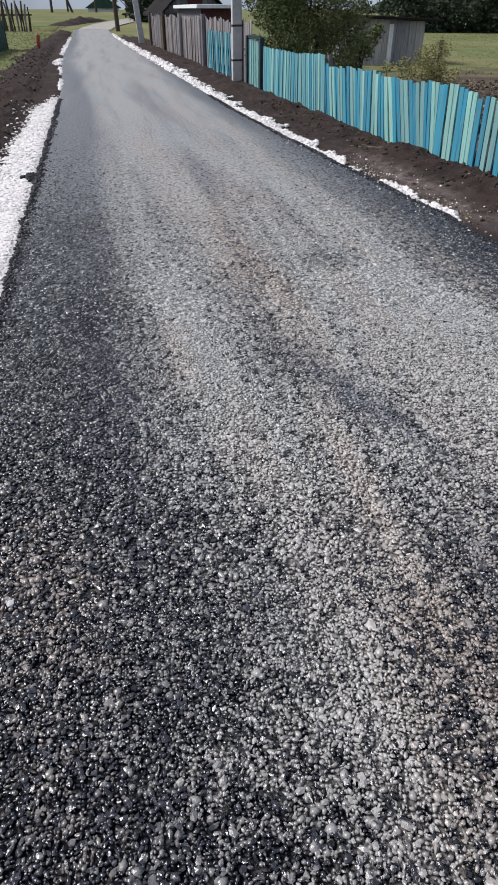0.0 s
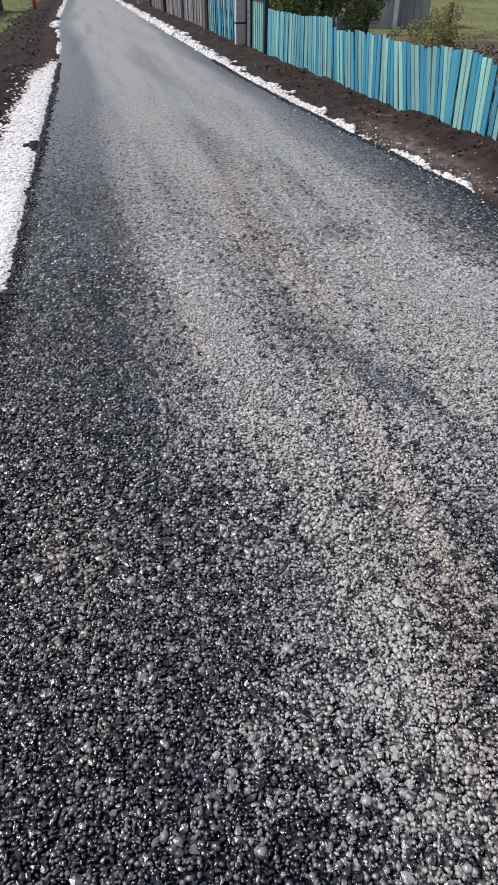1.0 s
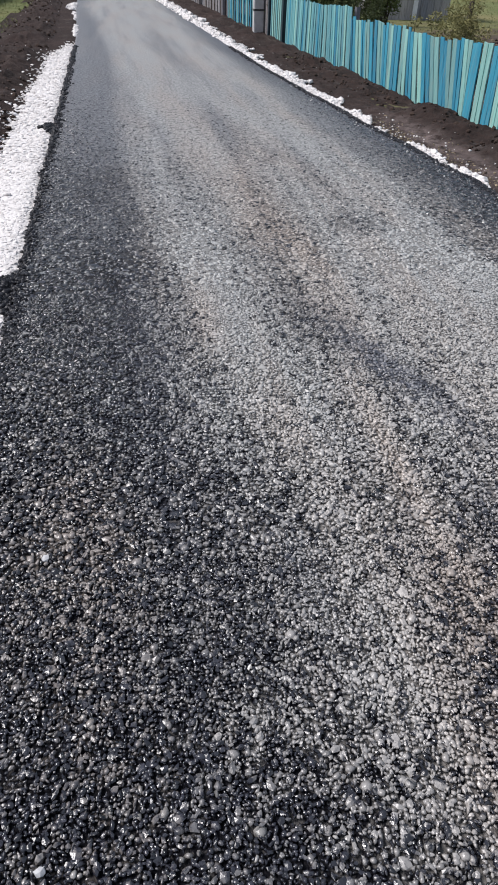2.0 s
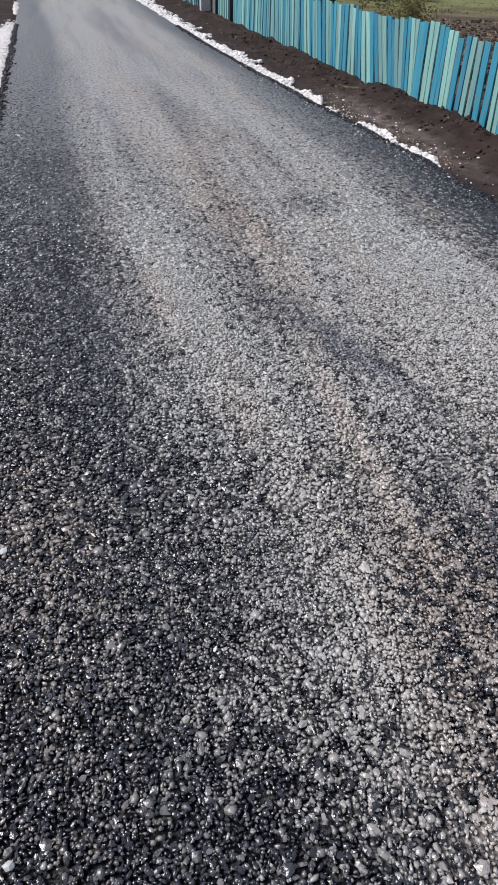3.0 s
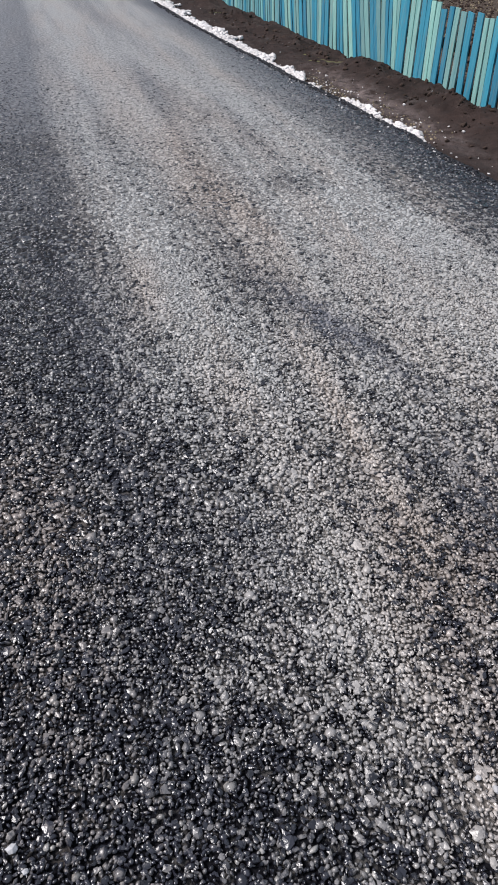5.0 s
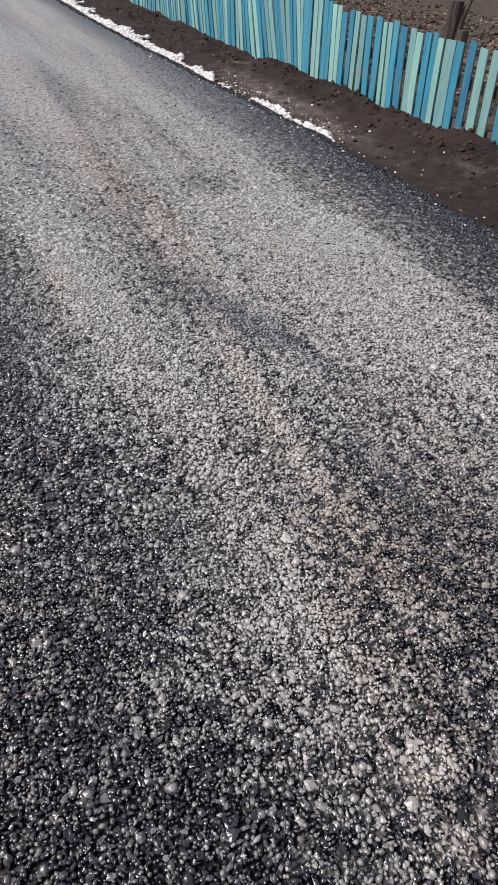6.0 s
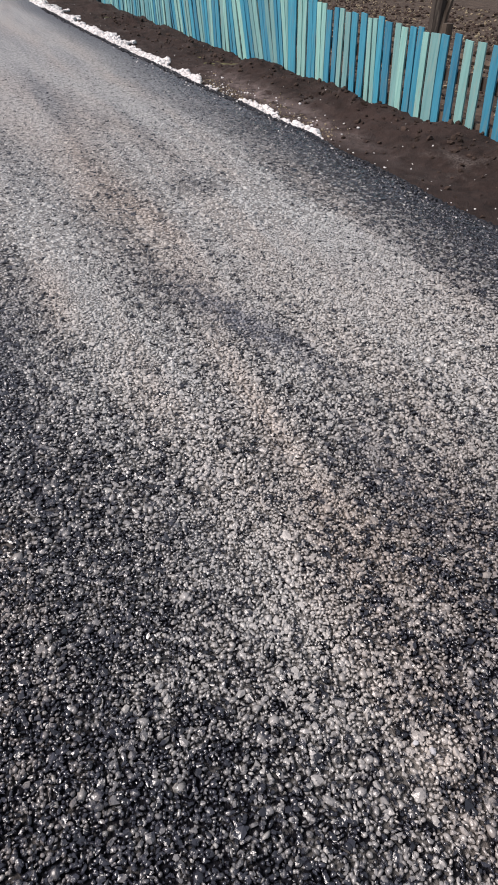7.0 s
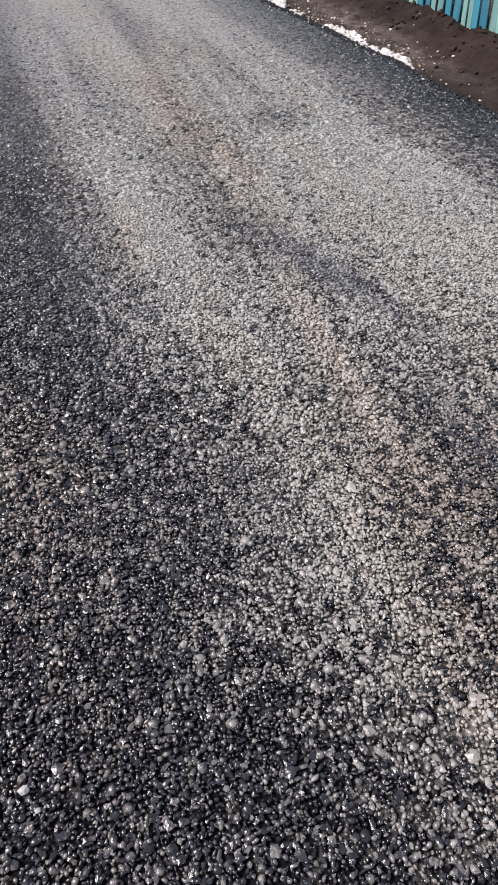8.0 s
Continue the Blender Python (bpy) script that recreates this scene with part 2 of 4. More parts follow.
def ground_material():
    """Mown grass and meadow, bare garden soil behind the picket fence."""
    M = Mat("meadow_ground", 0.95, spec=0.15)
    big, mid, fine = M.noise(0.12, 4.0), M.noise(1.1, 5.0), M.noise(22.0, 6.0, 0.7)
    g = M.mix(M.span(mid, 0.3, 0.7), (0.090, 0.112, 0.040), (0.155, 0.170, 0.070))
    g = M.mix(M.span(big, 0.45, 0.65), g, (0.190, 0.168, 0.078))
    g = M.mix(M.span(fine, 0.4, 0.75, 0, 0.4), g, (0.060, 0.066, 0.026))
    s = M.mix(M.span(M.noise(5.0, 6.0, 0.7), 0.35, 0.65), (0.022, 0.015, 0.012), (0.085, 0.062, 0.047))
    s = M.mix(M.span(M.noise(45.0, 5.0, 0.75), 0.52, 0.68, 0, 0.7), s, (0.15, 0.12, 0.095))
    s = M.mix(M.span(M.noise(13.0, 6.0, 0.8), 0.56, 0.66, 0, 0.65), s, (0.17, 0.14, 0.115))
    x, y = M.axis(0), M.axis(1)
    edge = M.math("ADD", y, M.span(M.noise(0.5, 3.0), 0.3, 0.7, -3.0, 3.0))
    tilled = M.math("MULTIPLY", M.span(x, 3.2, 3.8), M.span(edge, 22.5, 18.5))
    M.colour(M.mix(tilled, g, s))
    M.bump(M.math("ADD", mid, M.math("MULTIPLY", fine, 0.4)), 0.03, 0.35)
    return M.m


def plain_soft(name, lo, hi, rough=0.9, scale=12.0, bump=0.01, spec=0.25, stretch=None, island=False):
    M = Mat(name, rough, spec=spec)
    v = M.scaled(*stretch) if stretch else None
    n = M.noise(scale, 5.0, 0.6, v)
    c = M.mix(M.span(n, 0.3, 0.7), lo, hi)
    if island:
        c = M.mix(1.0, c, M.mix(M.island(), (0.75, 0.78, 0.7), (1.2, 1.18, 1.1)), "MULTIPLY")
    M.colour(c)
    if bump:
        M.bump(n, bump, 0.7)
    return M.m


def board_material(name, lo, hi, chips, rough=0.75):
    """Painted or weathered board: grain along its length, worn spots, each board a little different."""
    M = Mat(name, rough, spec=0.3)
    grain = M.noise(30.0, 5.0, 0.65, M.scaled(1.0, 1.0, 0.07))
    c = M.mix(M.span(grain, 0.3, 0.7), lo, hi)
    r = M.random()
    c = M.mix(1.0, c, M.mix(r, (0.60, 0.64, 0.70), (1.22, 1.18, 1.10)), "MULTIPLY")
    wear = M.math("MULTIPLY", M.span(M.noise(34.0, 6.0, 0.72, M.scaled(1.0, 1.0, 0.10)), 0.52, 0.68), 0.9)
    M.colour(M.mix(wear, c, chips))
    M.bump(grain, 0.005, 0.8)
    return M.m


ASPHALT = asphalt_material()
STONE = stone_material()
BITUMEN = plain_soft("clean_bitumen", (0.004, 0.004, 0.006), (0.026, 0.026, 0.032), 0.4, 60.0, 0.003, 0.25)
GRAVEL = gravel_material()
SOIL, CLOD, GROUND = soil_material(), clod_material(), ground_material()
BLUE = board_material("blue_paint", (0.018, 0.185, 0.295), (0.050, 0.285, 0.405), (0.12, 0.19, 0.20))
MINT = board_material("mint_paint", (0.145, 0.335, 0.330), (0.245, 0.465, 0.445), (0.24, 0.30, 0.27))
TEAL = board_material("teal_paint", (0.085, 0.285, 0.325), (0.155, 0.390, 0.420), (0.24, 0.32, 0.31))
OLDWOOD = board_material("weathered_grey_wood", (0.165, 0.155, 0.160), (0.310, 0.295, 0.305), (0.10, 0.085, 0.080), 0.9)
# OLDWOOD lightened in colour to look lit, for the shed's visible walls
PALEWOOD = board_material("lit_grey_wood", (0.260, 0.255, 0.265), (0.430, 0.420, 0.430), (0.16, 0.14, 0.13), 0.9)
BROWNWOOD = board_material("brown_old_wood", (0.045, 0.033, 0.026), (0.105, 0.080, 0.062), (0.13, 0.11, 0.09), 0.9)
DARKFRAME = board_material("dark_teal_frame", (0.010, 0.022, 0.030), (0.020, 0.045, 0.058), (0.05, 0.05, 0.05))
CONCRETE = plain_soft("pole_concrete", (0.36, 0.36, 0.37), (0.50, 0.50, 0.51), 0.85, 9.0, 0.006)
STEEL = plain_soft("dark_steel_band", (0.02, 0.02, 0.022), (0.05, 0.05, 0.05), 0.5, 30.0, 0.002)
GRASS = plain_soft("grass_blades", (0.105, 0.125, 0.045), (0.200, 0.205, 0.090), 0.8, 1.4, 0, island=True)
LEAF = plain_soft("bush_leaves", (0.085, 0.108, 0.046), (0.185, 0.200, 0.086), 0.6, 1.1, 0, island=True)
PALELEAF = plain_soft("pale_leaves", (0.060, 0.090, 0.032), (0.115, 0.140, 0.050), 0.6, 2.0, 0, island=True)
WEED = plain_soft("weed_leaves", (0.130, 0.135, 0.052), (0.240, 0.220, 0.100), 0.7, 2.0, 0, island=True)
FARLEAF = plain_soft("far_tree_leaves", (0.022, 0.036, 0.024), (0.050, 0.068, 0.042), 0.8, 0.3, 0, island=True)
BARK = plain_soft("dark_bark", (0.035, 0.028, 0.022), (0.09, 0.075, 0.06), 0.95, 25.0, 0.02)
ROOF = plain_soft("old_grey_roofing", (0.012, 0.011, 0.011), (0.034, 0.030, 0.030), 0.95, 5.0, 0.02, 0.05)
WHITE = plain_soft("white_trim_paint", (0.62, 0.63, 0.64), (0.78, 0.79, 0.80), 0.7, 8.0, 0.003)
MAROON = plain_soft("maroon_paint", (0.055, 0.018, 0.020), (0.11, 0.035, 0.036), 0.7, 6.0, 0.003)
GREENMETAL = plain_soft("dark_green_sheet", (0.006, 0.040, 0.032), (0.012, 0.065, 0.050), 0.5, 2.0, 0.0)
FARROOF = plain_soft("green_roofing", (0.018, 0.048, 0.034), (0.032, 0.072, 0.052), 0.7, 2.0, 0.0)
LITTER = plain_soft("straw_and_chips", (0.10, 0.075, 0.05), (0.34, 0.28, 0.21), 0.9, 30.0, 0.0, island=True)
RED = plain_soft("red_plastic", (0.26, 0.065, 0.042), (0.34, 0.09, 0.06), 0.5, 8.0, 0.0)
LANE = plain_soft("pale_dirt_lane", (0.24, 0.225, 0.20), (0.36, 0.34, 0.31), 0.95, 3.0, 0.03)

# ---- the plan: edges of the road, line of the fence, lie of the land ----
STONES_TO = 9.0


def along(pts, y):
    """Straight runs between (y, value) pairs."""
    for (a, u), (b, v) in zip(pts, pts[1:]):
        if y <= b:
            return u + (v - u) * max(y - a, 0) / (b - a)
    return pts[-1][1]


def left_edge(y):
    return -0.70 - 0.30 * ease(14, 29, y)


def right_edge(y):
    return along(((-8, 2.87), (3, 2.86), (5, 2.81), (6, 2.74), (7.2, 2.64), (8.3, 2.57), (10, 2.45), (12, 2.36), (17, 2.25), (26, 2.00), (45, 1.68), (60, 1.55)), y)


def ragged(y, seed, size=0.03):
    return size * (noise.noise((y * 1.7, seed, 0)) + 0.6 * noise.noise((y * 6.0, seed, 5)) + 0.4 * noise.noise((y * 19.0, seed, 9)))


def fence_x(y):
    return 3.95 - 0.0292 * (y - 4.0)


def land(x, y):
    """Height of the open ground."""
    z = -0.055
    z += 0.0135 * max(y - 46, 0) * (1 - ease(9, 40, x)) * (1 - ease(90, 170, y)) + 0.0135 * 70 * ease(90, 170, y) * (1 - ease(9, 40, x))
    if x < -2.2:
        z += 0.010 * (-2.2 - x) * ease(15, 50, y) * (1 - ease(20, 60, -x)) + 0.05
    if x > 4.0:
        z -= 0.16 * ease(4.2, 8.0, x) - 0.03
    z += 0.03 * noise.noise((x * 0.5, y * 0.5, 0)) * (1 if x < -2.0 or x > 3.9 or y > 62 else 0)
    return z


def verge_left(x, y):
    u = left_edge(y) - x
    z = -0.055 + 0.03 * ease(0.0, 0.10, u)
    lump = noise.fractal((x * 2.2, y * 1.3, 3.0), 1.0, 2.0, 5)
    berm = ease(0.40, 0.80, u) * (1 - ease(1.05, 1.65, u))
    z += berm * (0.10 + 0.10 * noise.noise((3.1, y * 0.6, 1)) + 0.07 * lump)
    z += 0.03 * ease(0.4, 0.6, u) * (1 - ease(1.3, 1.7, u)) * noise.fractal((x * 9, y * 9, 1), 1.0, 2.0, 4)
    return z + 0.02 * ease(1.2, 1.75, u)


def verge_right(x, y):
    u = x - right_edge(y)
    f = (x - right_edge(y)) / max(fence_x(y) - right_edge(y), 0.3)
    lump = noise.fractal((x * 2.0, y * 1.5, 8.0), 1.0, 2.0, 5)
    high = 0.11 - 0.065 * ease(4.2, 4.9, y) + 0.03 * ease(6.9, 7.3, y) - 0.11 * ease(7.5, 8.4, y) + 0.03 * ease(8.8, 9.6, y)
    z = -0.05 + 0.02 * ease(0, 0.1, u)
    berm = ease(0.30, 0.80, f) * (1 - ease(1.15, 1.6, f))
    z += berm * (high + 0.02 + 0.056 * lump + 0.06 * max(lump, 0) * ease(0.35, 0.6, f) * (1 - ease(0.7, 0.92, f)))
    return z + 0.022 * ease(0.15, 0.35, f) * noise.fractal((x * 9, y * 9, 4), 1.0, 2.0, 4)


def sheet(name, xs, ys, height, mat, smooth=True):
    """A sheet over the rows ys; xs(y) gives the points of a row."""
    rows = [xs(y) for y in ys]
    n = len(rows[0])
    verts = [(x, y, height(x, y)) for y, r in zip(ys, rows) for x in r]
    faces = [(j * n + i, j * n + i + 1, (j + 1) * n + i + 1, (j + 1) * n + i) for j in range(len(ys) - 1) for i in range(n - 1)]
    return new(name, mesh_of(name, verts, faces, mat, smooth))


def steps(a, b, first, grow):
    out, d = [a], first
    while out[-1] < b:
        out.append(out[-1] + d)
        d *= grow
    return out


# ---- ground to the horizon ----
near_x = list(np.arange(-12, 14.01, 0.5))
far_x = steps(14.6, 2500, 0.8, 1.22)
gx = [-(v - 2.0) for v in reversed(far_x)] + near_x + far_x
gy = [-v for v in reversed(steps(6.0, 400, 1.0, 1.5))] + list(np.arange(-5, 40.01, 0.5)) + steps(41.0, 3000, 1.0, 1.10)
ground = sheet("ground", lambda y: gx, gy, land, GROUND)
tagged(ground, "grassy meadow and bare garden soil reaching to the horizon", "ground", kind="structure")

ys_fine = list(np.arange(-14.0, -2.05, 0.15)) + list(np.arange(-2.0, 9.0, 0.035)) + steps(9.0, 62.0, 0.045, 1.012)
soil_left = sheet("soil_verge", lambda y: [left_edge(y) + 0.05 - 1.85 * k / 54 for k in range(55)], ys_fine, verge_left, SOIL)
tagged(soil_left, "freshly dug dark brown soil bank along the grass", "soil verge", kind="structure")
soil_right = sheet("soil_verge", lambda y: [right_edge(y) - 0.05 + (fence_x(y) + 0.75 - right_edge(y)) * k / 54 for k in range(55)], ys_fine, verge_right, SOIL)
tagged(soil_right, "freshly dug dark brown soil bank under the picket fence", "soil verge", kind="structure")

# ---- road: a slab with ragged edges ----
ys_road = list(np.arange(-14.0, -3.05, 0.2)) + list(np.arange(-3.0, 14.0, 0.03)) + steps(14.0, 58.0, 0.05, 1.03)
rv, rf = [], []
for y in ys_road:
    a, b = left_edge(y) + ragged(y, 1.0), right_edge(y) + ragged(y, 7.0)
    rise = 0.0135 * max(y - 46, 0)
    row = [(a - 0.03, y, -0.07 + rise), (a, y, -0.012 + rise)]
    row += [(a + (b - a) * (0.012 + 0.976 * k / 8), y, rise + (0.0 if 0 < k < 8 else -0.003) - 0.007 * (1 - ease(0.4, 3.4, y))) for k in range(9)]
    row += [(b, y, -0.012 + rise), (b + 0.03, y, -0.07 + rise)]
    rv += row
w = 13
rf = [(j * w + i, j * w + i + 1, (j + 1) * w + i + 1, (j + 1) * w + i) for j in range(len(ys_road) - 1) for i in range(w - 1)]
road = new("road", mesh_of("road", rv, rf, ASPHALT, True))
tagged(road, "newly laid coarse dark asphalt road with dusty wheel tracks", "road", kind="structure")
lane_pts = ((0.55, 57.6), (0.9, 62), (1.9, 69), (3.6, 77), (6.2, 88), (9.5, 101))
lv = []
for i, (x, y) in enumerate(lane_pts):
    for s in (-1.0, 0.0, 1.0):
        px, py = x + s * 1.25, y - s * 0.7 * min(i, 2) / 2
        lv.append((px, py, max(land(px, py), 0.0135 * (py - 46) - 0.05) + 0.05))
lane = new("dirt_lane", mesh_of("dirt_lane", lv, [(r * 3 + k, r * 3 + k + 1, r * 3 + k + 4, r * 3 + k + 3) for r in range(len(lane_pts) - 1) for k in range(2)], LANE, True))
tagged(lane, "pale dirt lane bending away at the end of the asphalt", "lane", kind="structure")


# ---- loose stones: one mesh of many deformed lumps ----
def ico(level):
    bm = bmesh.new()
    bmesh.ops.create_icosphere(bm, subdivisions=level, radius=1.0)
    v = np.array([p.co[:] for p in bm.verts])
    f = np.array([[q.index for q in p.verts] for p in bm.faces])
    bm.free()
    return v, f


ICO = {False: ico(1), True: ico(2)}


def lumps(name, places, sizes, mat, rng, flat=0.7, jag=0.18, smooth=True, fine=False, rolled=None, stretch=False):
    """places: n x 3, sizes: n. Each lump is turned, stretched and dented by chance."""
    ICO_V, ICO_F = ICO[fine]
    n = len(places)
    k = len(ICO_V)
    v = np.repeat(ICO_V[None], n, 0) * (1 + rng.uniform(-jag, jag, (n, k, 1)))
    rolled = np.zeros(n) if rolled is None else rolled
    press = 1 - 0.7 * rolled[:, None]
    v[..., 2] = np.where(v[..., 2] > 0.15, 0.15 + (v[..., 2] - 0.15) * press, v[..., 2])
    lo, hi = (0.52, 1.55) if stretch else (0.7, 1.3)
    v *= np.concatenate([rng.uniform(lo, hi, (n, 1, 2)), rng.uniform(0.75, 1.25, (n, 1, 1))], 2) * np.array([1, 1, flat])
    tilt = rng.uniform(-0.5, 0.5, n) * (1 - 0.6 * rolled)
    c, s = np.cos(tilt)[:, None], np.sin(tilt)[:, None]
    v = np.stack([v[..., 0] * c - v[..., 2] * s, v[..., 1], v[..., 0] * s + v[..., 2] * c], -1)
    a = rng.uniform(0, math.tau, n)
    c, s = np.cos(a)[:, None], np.sin(a)[:, None]
    v = np.stack([v[..., 0] * c - v[..., 1] * s, v[..., 0] * s + v[..., 1] * c, v[..., 2]], -1)
    v = v * sizes[:, None, None] + places[:, None, :]
    f = (ICO_F[None] + (np.arange(n) * k)[:, None, None]).reshape(-1, 3)
    me = bpy.data.meshes.new(name)
    me.vertices.add(n * k)
    me.vertices.foreach_set("co", v.reshape(-1).astype(np.float32))
    me.loops.add(len(f) * 3)
    me.loops.foreach_set("vertex_index", f.reshape(-1).astype(np.int32))
    me.polygons.add(len(f))
    me.polygons.foreach_set("loop_start", np.arange(0, len(f) * 3, 3, dtype=np.int32))
    me.polygons.foreach_set("use_smooth", np.repeat(rng.random(n) < float(smooth), len(ICO_F)))
    me.update(calc_edges=True)
    me.materials.append(mat)
    return me


def dense(n_rng, x0, x1, y0, y1, step, jitter=0.45):
    """Points on a shaken grid."""
    xs, yy = np.meshgrid(np.arange(x0, x1, step), np.arange(y0, y1, step))
    p = np.stack([xs.ravel(), yy.ravel()], 1)
    return p + n_rng.uniform(-jitter * step, jitter * step, p.shape)


rng = np.random.default_rng(4)


# ---- asphalt surface: rolled coarse stones, big ones first, small ones between them ----
def aggregate(name, y0, y1, x0, x1, big_step, big_r, small_step, small_r, seed, fine):
    r = np.random.default_rng(seed)
    cell = small_step * 0.25
    taken = np.zeros((int((y1 - y0) / cell) + 40, int((x1 - x0) / cell) + 40), bool)

    def claim(p, rad):
        """Keeps the points whose place is free and marks it taken."""
        kept = []
        for k in range(len(p)):
            i, j, h = int((p[k, 1] - y0) / cell) + 15, int((p[k, 0] - x0) / cell) + 15, int(rad[k] / cell)
            if i < 0 or j < 0 or i >= taken.shape[0] or j >= taken.shape[1] or taken[i, j]:
                continue
            taken[max(i - h, 0):i + h + 1, max(j - h, 0):j + h + 1] = True
            kept.append(k)
        return np.array(kept)

    for size, (step, rad, share) in (("big", (big_step, big_r, 0.75)), ("small", (small_step, small_r, 1.0))):
        p = dense(r, x0, x1, y0, y1, step)
        thin = np.array([1.0 - 0.92 * ease(4.0, STONES_TO, v) for v in p[:, 1]])
        p = p[r.random(len(p)) < share * thin]
        edge_l = np.array([left_edge(v) + ragged(v, 1.0) + 0.006 for v in p[:, 1]])
        edge_r = np.array([right_edge(v) + ragged(v, 7.0) - 0.006 for v in p[:, 1]])
        p = p[(p[:, 0] > edge_l) & (p[:, 0] < edge_r)]
        s = rad * np.clip(r.lognormal(0, 0.24, len(p)), 0.6, 1.5)
        k = claim(p, s * (0.85 if size == "big" else 0.66))
        p, s = p[k], s[k]
        # rolled: the tops lie nearly level; away from the camera they sink to fit its view
        sink = np.array([ease(2.0, 7.0, v) for v in p[:, 1]])
        z = 0.0035 - 0.36 * s + r.normal(0, 0.15, len(p)) * s - sink * 0.22 * s
        me = lumps(name, np.column_stack([p, z]), s, STONE, r, 0.85, 0.28 if size == "big" else 0.44, 0.55, False, np.array([0.35 + 0.5 * ease(0.9, 3.5, v) for v in p[:, 1]]), True)
        ob = new(name, me)
        ob.parent = road
        tagged(ob, "bitumen-coated crushed stones in the asphalt surface", kind="stuff")


aggregate("aggregate", -3.0, -0.10, -0.76, 2.90, 0.060, 0.0170, 0.0300, 0.0150, 10, False)
aggregate("aggregate", -0.10, 1.3, -0.76, 1.95, 0.030, 0.0082, 0.0090, 0.0050, 11, False)
aggregate("aggregate", -0.10, 1.3, 1.95, 2.92, 0.040, 0.0120, 0.0170, 0.0090, 15, False)
aggregate("aggregate", 1.3, 3.2, -0.76, 2.92, 0.036, 0.0100, 0.0124, 0.0068, 12, False)
aggregate("aggregate", 3.2, 6.0, -0.76, 2.90, 0.046, 0.0135, 0.0205, 0.0110, 13, False)
aggregate("aggregate", 6.0, STONES_TO, -0.76, 2.86, 0.056, 0.0120, 0.0240, 0.0105, 14, False)

# clean black bitumen along both rims
rim = np.random.default_rng(17)
for edge, seed, inward, count in ((right_edge, 7.0, -1, 5200), (left_edge, 1.0, 1, 2600)):
    q = []
    for _ in range(count):
        y = 1.2 + 13.0 * rim.random() ** 1.5
        o = abs(rim.normal(0, 0.035)) - 0.022
        q.append((edge(y) + ragged(y, seed) + inward * o, y, 0.002 if o > 0 else -0.014))
    q = np.array(q)
    ob = new("rim_stones", lumps("rim_stones", q, (0.008 + 0.0005 * q[:, 1]) * rim.lognormal(0, 0.25, len(q)), BITUMEN, rim, 0.7, 0.3, 0.5))
    ob.parent = road
    tagged(ob, "clean black bitumen-coated stones along the rim", kind="stuff")

# ---- crushed white stone along the left edge ----
r = np.random.default_rng(21)


def white_left_width(y):
    """Width of the white strip on the left at y."""
    wdt = 0.51 - 0.010 * y if y < 12.6 else 0.40 * (1 - ease(12.6, 15.4, y))
    wdt += 0.09 * noise.noise((2.0, y * 1.1, 0)) + 0.07 * noise.noise((2.0, y * 4.0, 0))
    return max(wdt, 0.0)


SPILLS = ((3.33, 0.27, 0.26), (7.30, 0.17, 0.24))


def scatter_left(y0, y1, step):
    p = dense(r, -1.55, -0.66, y0, y1, step)
    keep = []
    for x, y in p:
        a = left_edge(y) + ragged(y, 1.0) - 0.005
        u = a - x
        wdt = white_left_width(y)
        wv = 0.05 * noise.noise((x * 9, 0, 2)) + 0.03 * noise.noise((x * 25, y * 25, 2))
        gap = any(u < (rc + 0.6 * wv) * (1 - abs(y - cy) / hf) for cy, rc, hf in SPILLS)
        loose = r.random() < 0.35 * math.exp(-max(u - wdt, 0) / 0.06) and wdt > 0.02
        if -0.01 < u and (u < wdt - 0.02 + 0.05 * noise.noise((x * 14, y * 14, 0)) or loose) and not gap:
            keep.append((x, y, verge_left(x, y)))
    return np.array(keep)


white_strip = thing("white_gravel_strip", "strip of crushed white stone filling the road edge", "gravel strip", kind="stuff")
for (a, b, st) in ((-2.0, 0.9, 0.03), (0.9, 6.0, 0.0165), (6.0, 16.0, 0.024)):
    q = scatter_left(a, b, st)
    q[:, 2] += r.uniform(0.0, 0.35, len(q)) * st
    ob = new("stones", lumps("stones", q, st * r.lognormal(-0.30, 0.33, len(q)), GRAVEL, r, 0.36, 0.24, False))
    ob.parent = white_strip
    tagged(ob, kind="stuff")
bed = [(y, white_left_width(y)) for y in np.arange(-14.0, 15.2, 0.06)]
bv, bf = [], []
for y, wdt in bed:
    a = left_edge(y) + ragged(y, 1.0) - 0.012
    for k in range(7):
        x = a - max(wdt - 0.03 - left_edge(y) + a, 0.01) * k / 6
        bv.append((x, y, verge_left(x, y) + 0.006))
bf = [(j * 7 + i, (j + 1) * 7 + i, (j + 1) * 7 + i + 1, j * 7 + i + 1) for j in range(len(bed) - 1) for i in range(6)]
ob = new("bed", mesh_of("bed", bv, bf, GRAVEL, True))
ob.parent = white_strip

# clumps of loose asphalt that spilled over the white strip
for name_y, reach, half in SPILLS:
    q = []
    while len(q) < 5200 * reach:
        u, v = r.uniform(-0.04, 1.0), r.uniform(-1, 1)
        if abs(v) < 1.05 - u + 0.3 * noise.noise((u * 5, v * 5, name_y)):
            x, y = left_edge(name_y) - u * reach, name_y + v * half
            q.append((x, y, verge_left(x, y) + r.uniform(0.004, 0.024)))
    q = np.array(q)
    ob = new("asphalt_spill", lumps("asphalt_spill", q, 0.012 * r.lognormal(0, 0.35, len(q)), BITUMEN, r, 0.8, 0.24, True))
    tagged(ob, "black clump of loose asphalt spilled on white gravel", "asphalt spill", kind="stuff")

